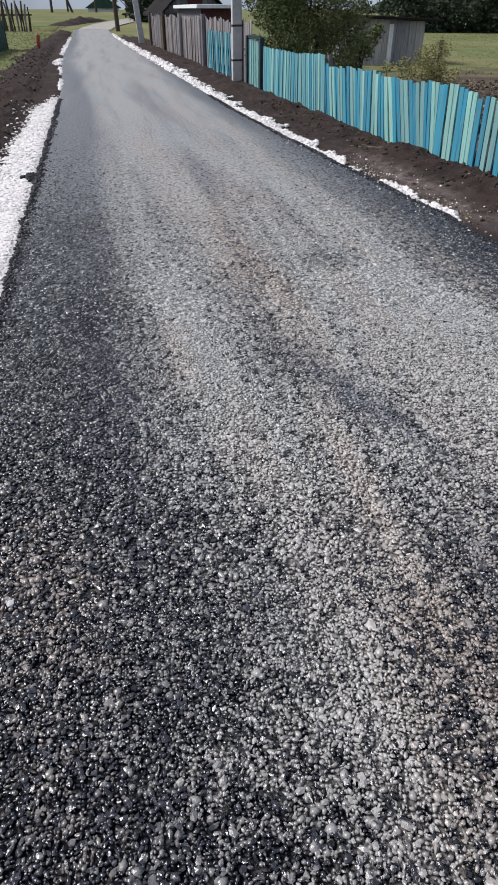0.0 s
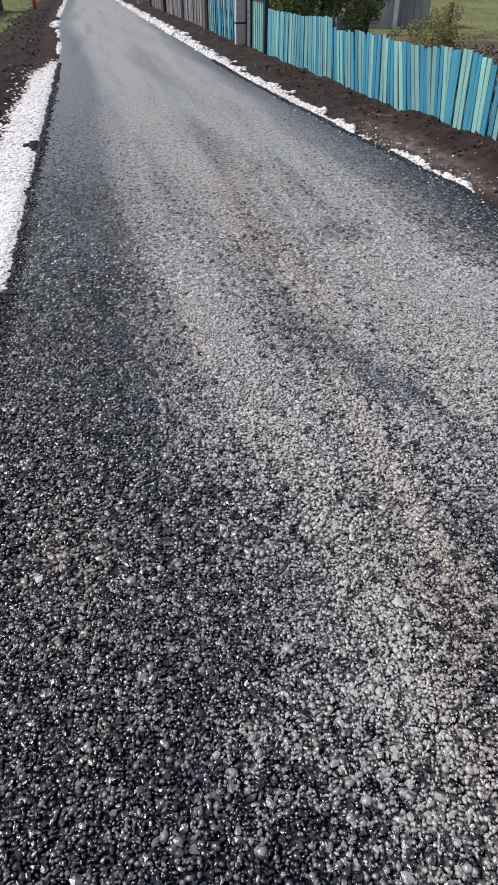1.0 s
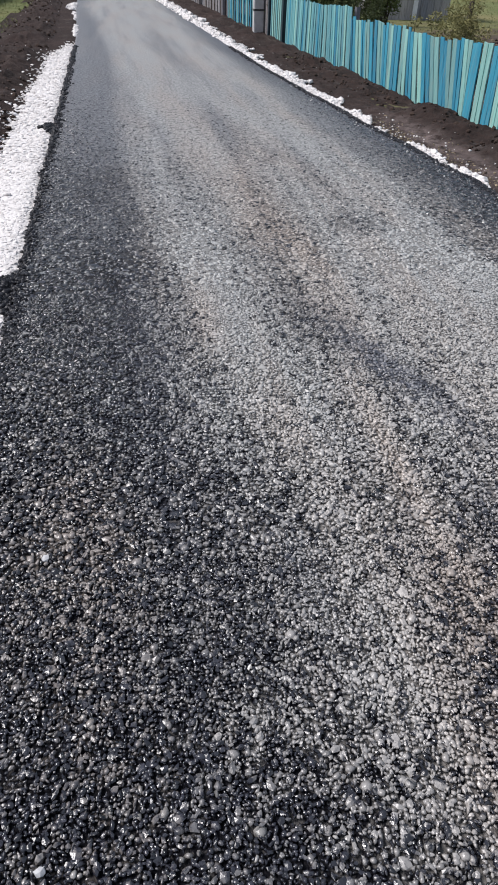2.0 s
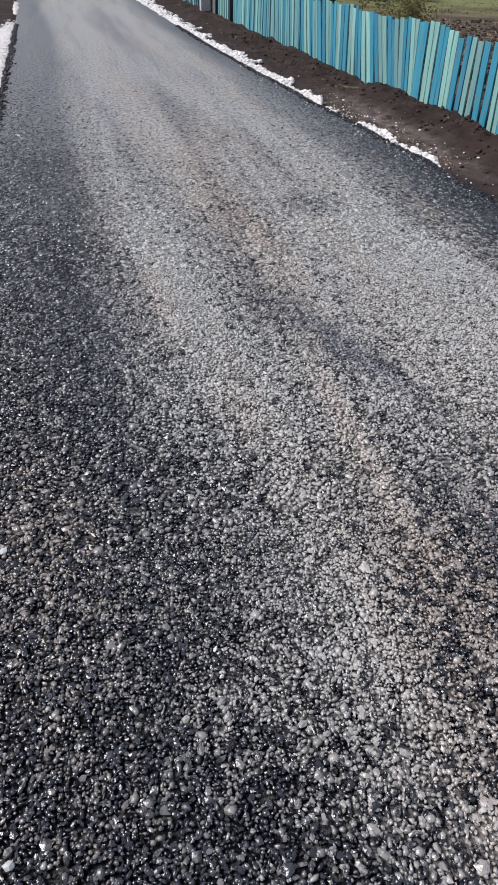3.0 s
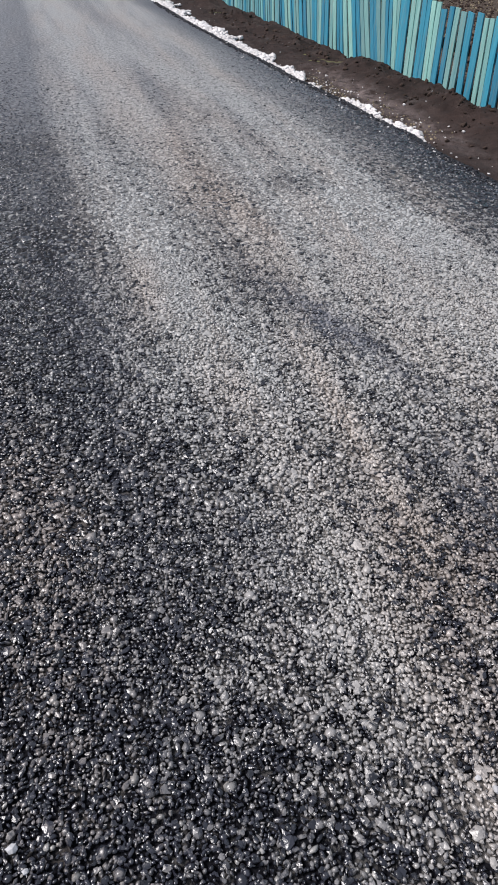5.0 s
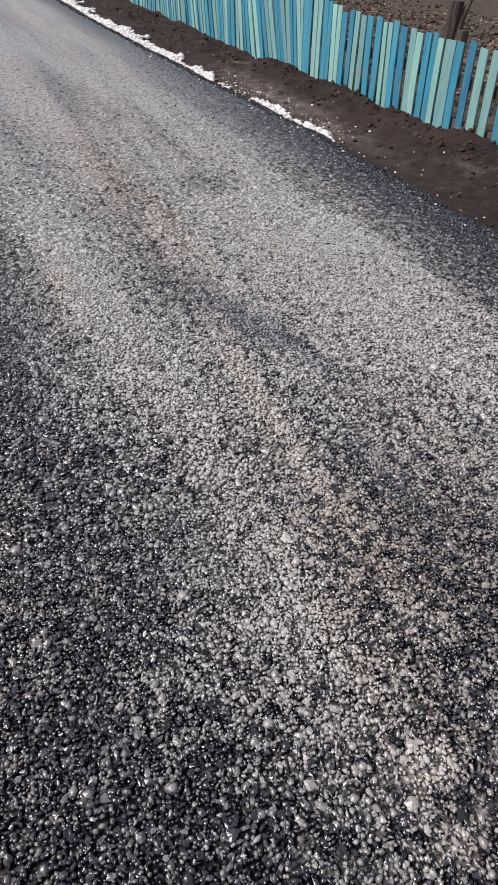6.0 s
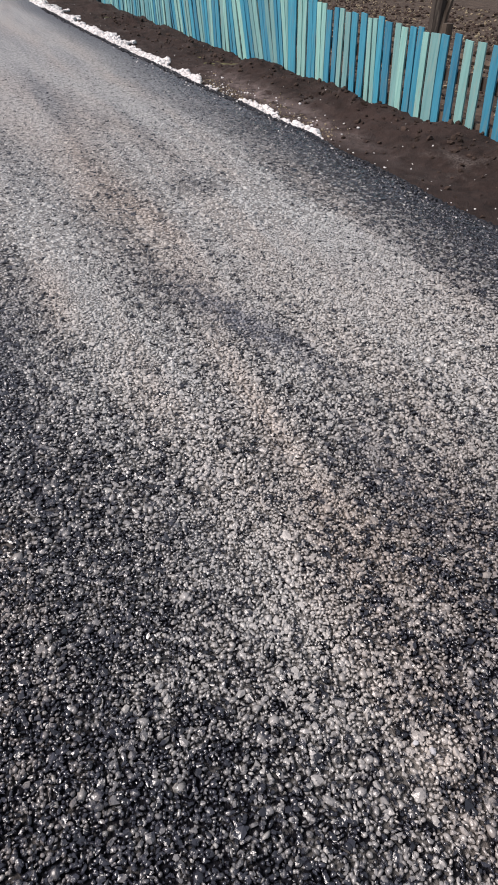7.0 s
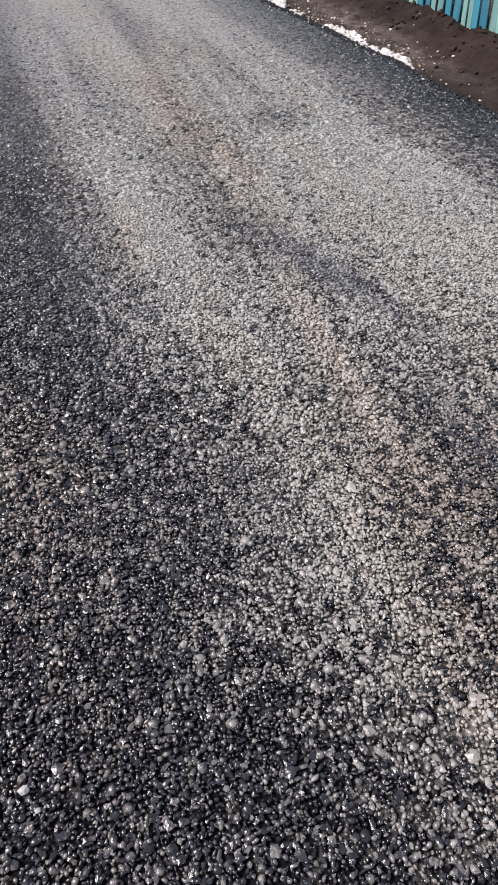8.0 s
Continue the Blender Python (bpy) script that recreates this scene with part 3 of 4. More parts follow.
# ---- white stone along the right edge, broken and narrow ----
def white_right_width(y):
    core = along(((4.75, 0.0), (5.0, 0.13), (5.8, 0.17), (6.3, 0.11), (6.65, 0.05), (7.0, 0.13), (8.0, 0.17), (8.9, 0.27), (10, 0.26), (12, 0.22), (15, 0.27), (20, 0.32), (27, 0.30), (40, 0.16)), y)
    ragg = 0.80 + 0.8 * noise.noise((5.0, y * 1.9, 0)) + 0.9 * noise.noise((5.0, y * 5.5, 0))
    return core * max(ragg, 0.45)


white_right = thing("white_gravel_strip", "narrow broken line of white stones beside dark soil", "gravel strip", kind="stuff")
for (a, b, st) in ((4.0, 10.0, 0.022), (10.0, 20.0, 0.034), (20.0, 52.0, 0.07)):
    keep = []
    for o, y in dense(r, -0.03, 0.42, a, b, st):
        if -0.015 + 0.02 * noise.noise((o * 30, y * 9, 0)) < o < white_right_width(y) + 0.03 * noise.noise((o * 16, y * 16, 0)):
            x = right_edge(y) + ragged(y, 7.0) + o
            keep.append((x, y, verge_right(x, y) + r.uniform(0.0, 0.8) * st + 0.006))
    q = np.array(keep)
    ob = new("stones", lumps("stones", q, st * r.lognormal(-0.25, 0.36, len(q)), GRAVEL, r, 0.7, 0.22, False))
    ob.parent = white_right
    tagged(ob, kind="stuff")

# patches of white farther along the left edge
white_far = thing("white_gravel_patch", "patches of white stone on the soil by the road", "gravel", kind="stuff")
q = []
for cy, ln, wd in ((17.5, 1.2, 0.02), (21.5, 1.3, 0.03), (25.0, 1.3, 0.13), (33.0, 4.0, 0.07), (42, 5.0, 0.06)):
    for k in range(int(260 * ln * wd / 0.12)):
        y = cy + r.uniform(-1, 1) * ln
        x = left_edge(y) - 0.02 - abs(r.normal(0, wd * 0.7))
        q.append((x, y, verge_left(x, y) + 0.01))
q = np.array(q)
ob = new("stones", lumps("stones", q, 0.04 * r.lognormal(-0.1, 0.35, len(q)), GRAVEL, r, 0.7, 0.22, False))
ob.parent = white_far
tagged(ob, kind="stuff")


# ---- loose chips and clods ----
def scattered(name, label, cat, n, where, size, mat, height, spread=0.4, smooth=False):
    q, s = [], []
    while len(q) < n:
        p = where()
        if p:
            k = size * min(float(r.lognormal(0, spread)), 2.0)
            q.append((p[0], p[1], height(*p) + 0.25 * k))
            s.append(k)
    ob = new(name, lumps(name, np.array(q), np.array(s), mat, r, 0.75, 0.25, smooth))
    return tagged(ob, label, cat, kind="stuff")


def on_right():
    y = 2.0 + 14 * r.random() ** 1.6
    f = r.random() ** 1.5
    return (right_edge(y) + 0.05 + f * (fence_x(y) - right_edge(y)), y)


def at_foot():
    y = 2.4 + 11 * r.random() ** 1.4
    f = 0.72 + 0.13 * r.normal()
    return (right_edge(y) + f * (fence_x(y) - right_edge(y)), y) if 0.35 < f < 0.97 else None


def on_left():
    y = 1.5 + 32 * r.random() ** 1.5
    return (left_edge(y) - 0.45 - 1.1 * r.random(), y)


scattered("soil_clods", "dark crumbly soil clods on the bank", "soil", 260, on_right, 0.011, CLOD, verge_right, 0.45)
scattered("soil_clods", "coarse dark soil lumps heaped at the fence foot", "soil", 420, at_foot, 0.016, CLOD, verge_right, 0.6)
scattered("soil_clods", "dark crumbly soil clods on the bank", "soil", 700, on_left, 0.022, CLOD, verge_left, 0.45)
scattered("white_chips", "small white stone chips strewn on soil", "gravel", 170, on_right, 0.0042, GRAVEL, verge_right, 0.5)
scattered("white_chips", "small white stone chips strewn on soil", "gravel", 90, on_left, 0.008, GRAVEL, verge_left, 0.5)


def on_fines():
    y = 4.9 + 2.9 * r.random()
    return (right_edge(y) + 0.10 + abs(r.normal(0, 0.16)), y)


scattered("white_chips", "pale pinkish stone crumbs trodden into soil", "gravel", 520, on_fines, 0.0058, LITTER, verge_right, 0.5)
scattered("white_chips", "small white stones strewn beside the strip", "gravel", 130, on_fines, 0.0075, GRAVEL, verge_right, 0.5)


def edge_chip():
    y = 1.6 + 9 * r.random()
    return (right_edge(y) - abs(r.normal(0, 0.12)) + 0.05, y)


scattered("white_chips", "small white stone chips along the asphalt edge", "gravel", 110, edge_chip, 0.0065, GRAVEL, lambda x, y: 0.004, 0.5)


# ---- blue and mint picket fence ----
def picket(parent, y0, y1, width, top, foot, mat, x_off=0.0, slope=0.0, label=""):
    """A sawn board in the fence line, its foot at y0 and its head at y1, sunk into the soil."""
    t = 0.0075
    bm = bmesh.new()
    rows = 5
    rings = []
    bend, cup = random.uniform(-0.008, 0.008), random.uniform(-0.004, 0.004)
    narrow = random.uniform(0.90, 1.06)
    for i in range(rows + 1):
        f = i / rows
        z = foot + (top - foot) * f
        yc = y0 + (y1 - y0) * f + bend * math.sin(f * math.pi)
        hw = 0.5 * width * (narrow + (1 - narrow) * f) + random.uniform(-0.0015, 0.0015)
        xc = fence_x(yc) + x_off + cup * math.sin(f * 3)
        s = slope * hw if i == rows else 0.0
        rings.append([bm.verts.new(c) for c in ((xc - t, yc - hw, z - s), (xc + t, yc - hw, z - s), (xc + t, yc + hw, z + s), (xc - t, yc + hw, z + s))])
    for a, b in zip(rings, rings[1:]):
        for k in range(4):
            bm.faces.new((a[k], a[(k + 1) % 4], b[(k + 1) % 4], b[k]))
    bm.faces.new(rings[0][::-1])
    bm.faces.new(rings[-1])
    edges = [e for e in bm.edges if abs(e.verts[0].co.z - e.verts[1].co.z) > 0.03]
    bmesh.ops.bevel(bm, geom=edges, offset=0.0025, segments=1, affect="EDGES")
    bmesh.ops.recalc_face_normals(bm, faces=bm.faces)
    return part("picket", bm, mat, parent, label)


fence = thing("picket_fence", "low wooden picket fence painted blue and mint, half buried in soil", "fence")
HEADS = (4.05, 4.18, 4.34, 4.49, 4.63, 4.78, 4.89, 5.02, 5.10, 5.20, 5.31, 5.41, 5.55, 5.67, 5.76, 5.85, 5.95, 6.10, 6.21, 6.32, 6.43, 6.55, 6.67, 6.76, 6.86, 6.95,
         7.07, 7.16, 7.28, 7.38, 7.49, 7.67, 7.84, 7.98, 8.16, 8.30, 8.43, 8.54, 8.65, 8.76, 8.89, 9.00, 9.16, 9.28, 9.41, 9.56, 9.74, 9.92, 10.12, 10.27, 10.42, 10.55,
         10.72, 10.88, 11.02, 11.15, 11.27)


def lean(y):
    """How far a head stands beyond its foot along the fence."""
    return 0.075 + 0.26 * ease(7.1, 8.1, y) - 0.20 * ease(8.7, 9.4, y) + 0.12 * ease(9.5, 10.3, y)


def head_height(y):
    return 0.70 + 0.06 * ease(6.4, 7.1, y) - 0.05 * ease(7.3, 8.2, y) + 0.02 * ease(8.6, 9.2, y) - 0.03 * ease(9.6, 10.6, y)


random.seed(31)
spots = [3.30, 3.46, 3.60, 3.77, 3.90] + list(HEADS)
spots = sorted(spots + [(a + b) / 2 for a, b in zip(spots, spots[1:]) if a > 7.0 and b - a > 0.155])
for i, y in enumerate(spots):
    gap = 0.5 * (spots[min(i + 1, len(spots) - 1)] - spots[max(i - 1, 0)])
    wd = min(gap * (0.80 + 0.15 * ease(6.0, 8.0, y)) + random.uniform(-0.012, 0.006), 0.100 if y < 7.4 else 0.118) if y > 4.85 else random.uniform(0.080, 0.098)
    if abs(y - 4.89) < 0.01:
        wd = 0.125
    mat = BLUE if (i + 3) % 4 < 2 else MINT
    foot = -0.16 if y > 4.3 else 0.02
    ln = lean(y) + random.uniform(-0.035, 0.035) * ease(4.6, 6.0, y)
    picket(fence, y - ln, y, wd, head_height(y) + random.uniform(-0.022, 0.026), foot, mat, random.uniform(-0.006, 0.006), random.uniform(-0.12, 0.12))


def rail(y0, y1, z0, z1, mat, parent, off=0.035, h=0.045, name="rail"):
    bm = bmesh.new()
    n = 7
    rings = []
    for i in range(n + 1):
        y = y0 + (y1 - y0) * i / n
        z = z0 + (z1 - z0) * i / n + random.uniform(-0.006, 0.006)
        x = fence_x(y) + off
        rings.append([bm.verts.new(c) for c in ((x - 0.018, y, z - h), (x + 0.022, y, z - h), (x + 0.022, y, z + h), (x - 0.018, y, z + h))])
    for a, b in zip(rings, rings[1:]):
        for k in range(4):
            bm.faces.new((a[k], b[k], b[(k + 1) % 4], a[(k + 1) % 4]))
    bm.faces.new(rings[0])
    bm.faces.new(rings[-1][::-1])
    bmesh.ops.recalc_face_normals(bm, faces=bm.faces)
    return part(name, bm, mat, parent)


rail(3.2, 11.3, 0.42, 0.40, BROWNWOOD, fence)
rail(3.2, 11.3, 0.10, 0.08, BROWNWOOD, fence)


def post(parent, x, y, r0, top, mat, tilt=(0, 0), name="post", foot=-0.25, sides=7):
    pts = [(x + tilt[0] * f, y + tilt[1] * f, foot + (top - foot) * f) for f in (0, 0.35, 0.7, 1.0)]
    return part(name, tube(pts, [r0 * random.uniform(0.92, 1.06) for _ in pts], sides), mat, parent)


for y, top, mat in ((4.86, 0.75, BROWNWOOD), (7.0, 0.70, OLDWOOD), (9.1, 0.66, BROWNWOOD), (11.28, 0.83, OLDWOOD)):
    post(fence, fence_x(y) + 0.10, y, 0.045, top, mat, (random.uniform(-0.02, 0.02), 0.05))

# taller pale teal section up to the gate
teal_fence = thing("picket_fence", "taller wooden fence section of closely set pale teal boards", "fence")
y, i = 11.36, 0
while y < 15.15:
    wd = 0.098 + random.uniform(-0.02, 0.014)
    mat = TEAL if (i % 9) not in (2, 6) else (MINT if i % 9 == 2 else BLUE)
    ln = 0.20 * (1 - ease(11.5, 13.5, y)) + random.uniform(-0.02, 0.02)
    picket(teal_fence, y - ln, y, wd, 0.83 - 0.05 * ease(11.4, 13.0, y) + random.uniform(-0.012, 0.015), -0.2, mat, random.uniform(-0.006, 0.006), random.uniform(-0.1, 0.1))
    y += wd * 0.5 + 0.058
    i += 1
rail(11.2, 15.2, 0.55, 0.52, BROWNWOOD, teal_fence)
rail(11.2, 15.2, 0.15, 0.15, BROWNWOOD, teal_fence)
post(teal_fence, fence_x(13.2) + 0.1, 13.2, 0.05, 0.7, OLDWOOD)

# narrow gate
gate = thing("picket_gate", "narrow mint picket gate in a dark frame", "gate")
for y in (15.28, 16.48):
    part("gate_post", bevel(box(fence_x(y) - 0.05, fence_x(y) + 0.05, y - 0.05, y + 0.05, -0.2, 0.95), 0.006), DARKFRAME, gate)
part("top_rail", bevel(box(fence_x(15.9) - 0.04, fence_x(15.9) + 0.04, 15.335, 16.425, 0.90, 0.965), 0.005), DARKFRAME, gate)
for k in range(7):
    y = 15.42 + 0.155 * k
    picket(gate, y, y + 0.01, 0.098, 0.885, -0.02, MINT if k % 3 else TEAL)
rail(15.34, 16.42, 0.5, 0.5, DARKFRAME, gate, 0.035)

# blue pickets beyond the pole, in front of the grey boards
blue_fence = thing("picket_fence", "short run of deep blue pickets beside the concrete pole", "fence")
y, i = 17.75, 0
while y < 21.6:
    mat = BLUE if i % 3 else MINT
    picket(blue_fence, y - random.uniform(0, 0.15), y, 0.11, 0.94 + random.uniform(-0.03, 0.03), -0.15, mat, random.uniform(-0.01, 0.01))
    y += 0.20
    i += 1
rail(17.65, 21.6, 0.55, 0.55, DARKFRAME, blue_fence)
rail(17.65, 21.6, 0.15, 0.15, DARKFRAME, blue_fence)

# ---- weathered board fence farther on ----
grey_fence = thing("board_fence", "tall weathered grey board fence with broken tops", "fence")
y, i = 16.6, 0
while y < 36.5:
    wd = random.uniform(0.14, 0.22)
    top = 1.20 + random.uniform(-0.06, 0.06) + 0.10 * noise.noise((0, y * 0.7, 3))
    x_off = 0.09
    b = picket(grey_fence, y + random.uniform(-0.03, 0.03), y, wd, top, -0.2, OLDWOOD if random.random() > 0.12 else BROWNWOOD, x_off + random.uniform(-0.01, 0.01), random.uniform(-0.3, 0.3))
    b.name = "board"
    b.data.name = "board"
    y += wd + random.uniform(0.0, 0.03)
for yy in (22.2, 26.8, 31.5, 36.4):
    post(grey_fence, fence_x(yy) + 0.02, yy, 0.075, 1.32, OLDWOOD if yy < 30 else BROWNWOOD)


# ---- poles ----
def pole(name, label, x, y, w0, height, mat, bands=(), tilt=(0, 0), square=True, foot=-0.3):
    t = thing(name, label, "utility pole", group="utility poles along the road")
    bm = bmesh.new()
    if square:
        pts = [(x + tilt[0] * f, y + tilt[1] * f, foot + (height - foot) * f) for f in (0, 0.5, 1)]
        rings = []
        for p, k in zip(pts, (1.0, 0.85, 0.7)):
            a, b = 0.5 * w0 * k, 0.42 * w0 * k
            rings.append([bm.verts.new((p[0] + sx * a, p[1] + sy * b, p[2])) for sx, sy in ((-1, -1), (1, -1), (1, 1), (-1, 1))])
        for r0, r1 in zip(rings, rings[1:]):
            for k in range(4):
                bm.faces.new((r0[k], r0[(k + 1) % 4], r1[(k + 1) % 4], r1[k]))
        bm.faces.new(rings[0][::-1])
        bm.faces.new(rings[-1])
        up = [e for e in bm.edges if abs(e.verts[0].co.z - e.verts[1].co.z) > 0.5]
        bmesh.ops.bevel(bm, geom=up, offset=0.018, segments=2, affect="EDGES")
    else:
        tube([(x + tilt[0] * f, y + tilt[1] * f, foot + (height - foot) * f) for f in (0, 0.3, 0.6, 1)], [w0 / 2, w0 * 0.46, w0 * 0.42, w0 * 0.36], 10, bm)
    part("shaft", bm, mat, t)
    for z in bands:
        k = w0 * 0.5 + 0.006
        bm = box(x - k, x + k, y - k * 0.86, y + k * 0.86, z - 0.02, z + 0.02)
        part("steel_band", bevel(bm, 0.006), STEEL, t, "dark steel band")
    return t


pole("utility_pole", "square grey concrete utility pole with dark steel bands", 3.50, 17.4, 0.24, 8.0, CONCRETE, (0.42, 1.12))
pole("utility_pole", "pale concrete utility pole leaning slightly over the verge", 2.78, 39.0, 0.30, 7.5, CONCRETE, (), (-0.75, 0.2))
pole("utility_pole", "dark wooden utility pole beside the road", 2.25, 56.0, 0.34, 8.0, BARK, (), (-0.25, 0), False)
pole("utility_pole", "dark wooden utility pole beside the board fence", 3.9, 57.0, 0.36, 3.6, BARK, (), (0, 0), False)
for x, y, h, tl in ((-5.0, 120, 9, (0.2, 0)), (-1.9, 128, 9, (-3.4, 0)), (1.9, 130, 9, (0, 0)), (-3.2, 150, 9, (0, 0))):
    pole("utility_pole", "distant thin wooden utility pole on the grassy rise", x, y, 0.40, land(x, y) + h, BARK, (), tl, False, land(x, y) - 0.4)


# ---- plants ----
def leaf_cloud(name, mat, parent, centres, n, size, seed, droop=0.3):
    """Leaves as bent blades strewn through a set of uneven clumps (x, y, z, radius)."""
    g = np.random.default_rng(seed)
    c = np.array(centres)
    w_ = c[:, 3] ** 2.2
    pick = g.choice(len(c), n, p=w_ / w_.sum())
    d = g.normal(size=(n, 3))
    d /= np.linalg.norm(d, axis=1)[:, None]
    rad = c[pick, 3] * g.uniform(0.35, 1.05, n) ** 0.6
    p = c[pick, :3] + d * rad[:, None] * np.array([1, 1, 0.9])
    a = g.normal(size=(n, 3)) * np.array([1, 1, 0.6]) + np.array([0, 0, -droop])
    a /= np.linalg.norm(a, axis=1)[:, None]
    b = np.cross(a, g.normal(size=(n, 3)))
    b /= np.linalg.norm(b, axis=1)[:, None]
    s = size * g.uniform(0.6, 1.4, n)[:, None]
    nrm = np.cross(a, b)
    v = np.stack([p, p + a * s * 0.5 + b * s * 0.22 + nrm * s * 0.06, p + a * s, p + a * s * 0.5 - b * s * 0.22 + nrm * s * 0.06], 1).reshape(-1, 3)
    k = np.arange(n)[:, None] * 4
    f = np.concatenate([k + np.array([0, 1, 2]), k + np.array([0, 2, 3])], 1).reshape(-1, 3)
    ob = new(name, mesh_of(name, v.tolist(), f.tolist(), mat))
    ob.parent = parent
    return ob


def bush(label, cat, name, x, y, z, wx, wz, n_clumps, leaves, leaf, mat, seed, mat2=None):
    t = thing(name, label, cat, group="" if cat == "bush" else cat + " growth")
    g = random.Random(seed)
    clumps = []
    for k in range(n_clumps):
        a, rr = g.uniform(0, math.tau), wx * math.sqrt(g.random()) * 0.8
        hz = wz * (0.10 + 0.84 * g.random() * (1 - 0.35 * (rr / wx) ** 2))
        clumps.append((x + rr * math.cos(a), y + rr * math.sin(a) * 0.8, z + hz, wx * g.uniform(0.20, 0.38)))
    for k, c in enumerate(clumps[:7]):
        mid = (x + (c[0] - x) * 0.35 + g.uniform(-0.1, 0.1), y + (c[1] - y) * 0.35, z + (c[2] - z) * 0.5)
        part("limb", tube([(x + g.uniform(-0.08, 0.08), y, z - 0.2), mid, c[:3]], [0.025 * wx + 0.01, 0.018 * wx + 0.006, 0.006 * wx], 6), BARK, t)
    leaf_cloud("crown", mat, t, clumps, leaves, leaf, seed)
    if mat2:
        side = [c for c in clumps if c[0] < x - 0.15 * wx] or clumps[:3]
        leaf_cloud("shoot", mat2, t, [(c[0] - 0.12, c[1] - 0.2, c[2] + 0.05, c[3] * 1.05) for c in side], leaves // 3, leaf, seed + 1)
    return t


bush("large dense dark green bush leaning over the fence", "bush", "bush", 5.30, 17.4, -0.1, 1.50, 3.3, 52, 46000, 0.062, LEAF, 5, PALELEAF)
bush("grey-green bush beside the old shed", "bush", "bush", 8.3, 21.5, -0.25, 0.9, 1.5, 12, 3500, 0.09, PALELEAF, 9)
bush("tall yellow-green weeds behind the picket fence", "weeds", "weed_clump", 4.85, 9.9, -0.1, 0.46, 1.20, 22, 9000, 0.032, WEED, 6)
bush("yellow-green weeds by the fence posts", "weeds", "weed_clump", 6.2, 11.8, -0.15, 0.6, 0.75, 12, 2200, 0.055, WEED, 7)
bush("low yellow-green weeds near the fence", "weeds", "weed_clump", 5.4, 12.9, -0.15, 0.5, 0.8, 10, 1600, 0.055, WEED, 8)

# row of dark trees behind the meadow
for k in range(13):
    x = 25.5 + 2.7 * k + random.uniform(-0.6, 0.6)
    y = 58 + random.uniform(-3, 3) - 0.1 * (x - 27)
    bush("dark green broadleaf tree at the meadow's far edge", "tree", "tree", x, y, land(x, y) - 0.7, 2.6 + random.uniform(-0.3, 0.6), 4.6 + random.uniform(-0.4, 1.2), 26, 5000, 0.30, FARLEAF, 40 + k)
for x, y, wz in ((5.4, 84, 6.0), (7.4, 92, 6.0), (6.6, 78, 5.0)):
    bush("dark green tree beyond the end of the road", "tree", "tree", x, y, land(x, y), 2.6, wz, 16, 2600, 0.45, FARLEAF, int(x * 10))

# wooded ridge in the distance
ridge = thing("wooded_ridge", "dark wooded ridge along the horizon", "forest", kind="stuff")
g = np.random.default_rng(77)
cl = []
for k in range(420):
    a = g.uniform(0.36, 1.35)
    d = g.uniform(330, 420)
    cl.append((d * math.sin(a), d * math.cos(a), -2 + g.uniform(0, 8) * (0.6 + 0.4 * ease(0.4, 0.7, a)), g.uniform(3.5, 6)))
tagged(leaf_cloud("canopy", FARLEAF, ridge, cl, 40000, 2.4, 78), kind="stuff")


# grass on the left bank and the meadow
def grass(label, n, where, hgt, seed):
    g = np.random.default_rng(seed)
    v, f = [], []
    while len(v) < n * 3:
        x, y = where(g)
        z = land(x, y) - 0.01
        a, w_ = g.uniform(0, math.tau), 0.006 + 0.00045 * y
        h = hgt * g.uniform(0.5, 1.3)
        lx, ly = g.normal(0, 1.3) * h, g.normal(0, 1.3) * h
        i = len(v)
        v += [(x - w_ * math.cos(a), y - w_ * math.sin(a), z), (x + w_ * math.cos(a), y + w_ * math.sin(a), z), (x + lx, y + ly, z + h)]
        f.append((i, i + 1, i + 2))
    ob = new("grass", mesh_of("grass", v, f, GRASS))
    return tagged(ob, label, "grass", kind="stuff")


grass("short green and yellowing grass on the bank", 22000, lambda g: (-2.05 - 9 * g.random() ** 1.5 + 0.16 * g.normal(), 9 + 55 * g.random() ** 1.4), 0.045, 3)
grass("dry yellow-green grass in the meadow", 13000, lambda g: (5 + 26 * g.random(), 19.5 + 34 * g.random() ** 1.3), 0.06, 4)

# low heaps of dug earth past the end of the asphalt
def heap(label, x0, y0, x1, y1, width, high, mat, seed):
    n, m = 40, 14
    d = Vector((x1 - x0, y1 - y0)).normalized()
    v = []
    for i in range(n + 1):
        for j in range(m + 1):
            f, s = i / n, j / m * 2 - 1
            x = x0 + (x1 - x0) * f - d.y * s * width
            y = y0 + (y1 - y0) * f + d.x * s * width
            up = (1 - s * s) * math.sin(f * math.pi) ** 0.5 * high * (1 + 0.5 * noise.fractal((x * 0.8, y * 0.8, seed), 1.0, 2.0, 4))
            v.append((x, y, land(x, y) - 0.04 + up))
    w_ = m + 1
    ob = new("earth_heap", mesh_of("earth_heap", v, [(i * w_ + j, (i + 1) * w_ + j, (i + 1) * w_ + j + 1, i * w_ + j + 1) for i in range(n) for j in range(m)], mat, True))
    return tagged(ob, label, "earth heap")


heap("long low heap of brown earth beside the lane", -2.6, 66, 1.6, 82, 1.0, 0.42, SOIL, 3)
heap("low heap of brown earth at the grass edge", -1.8, 43, -1.6, 56, 0.6, 0.28, SOIL, 4)

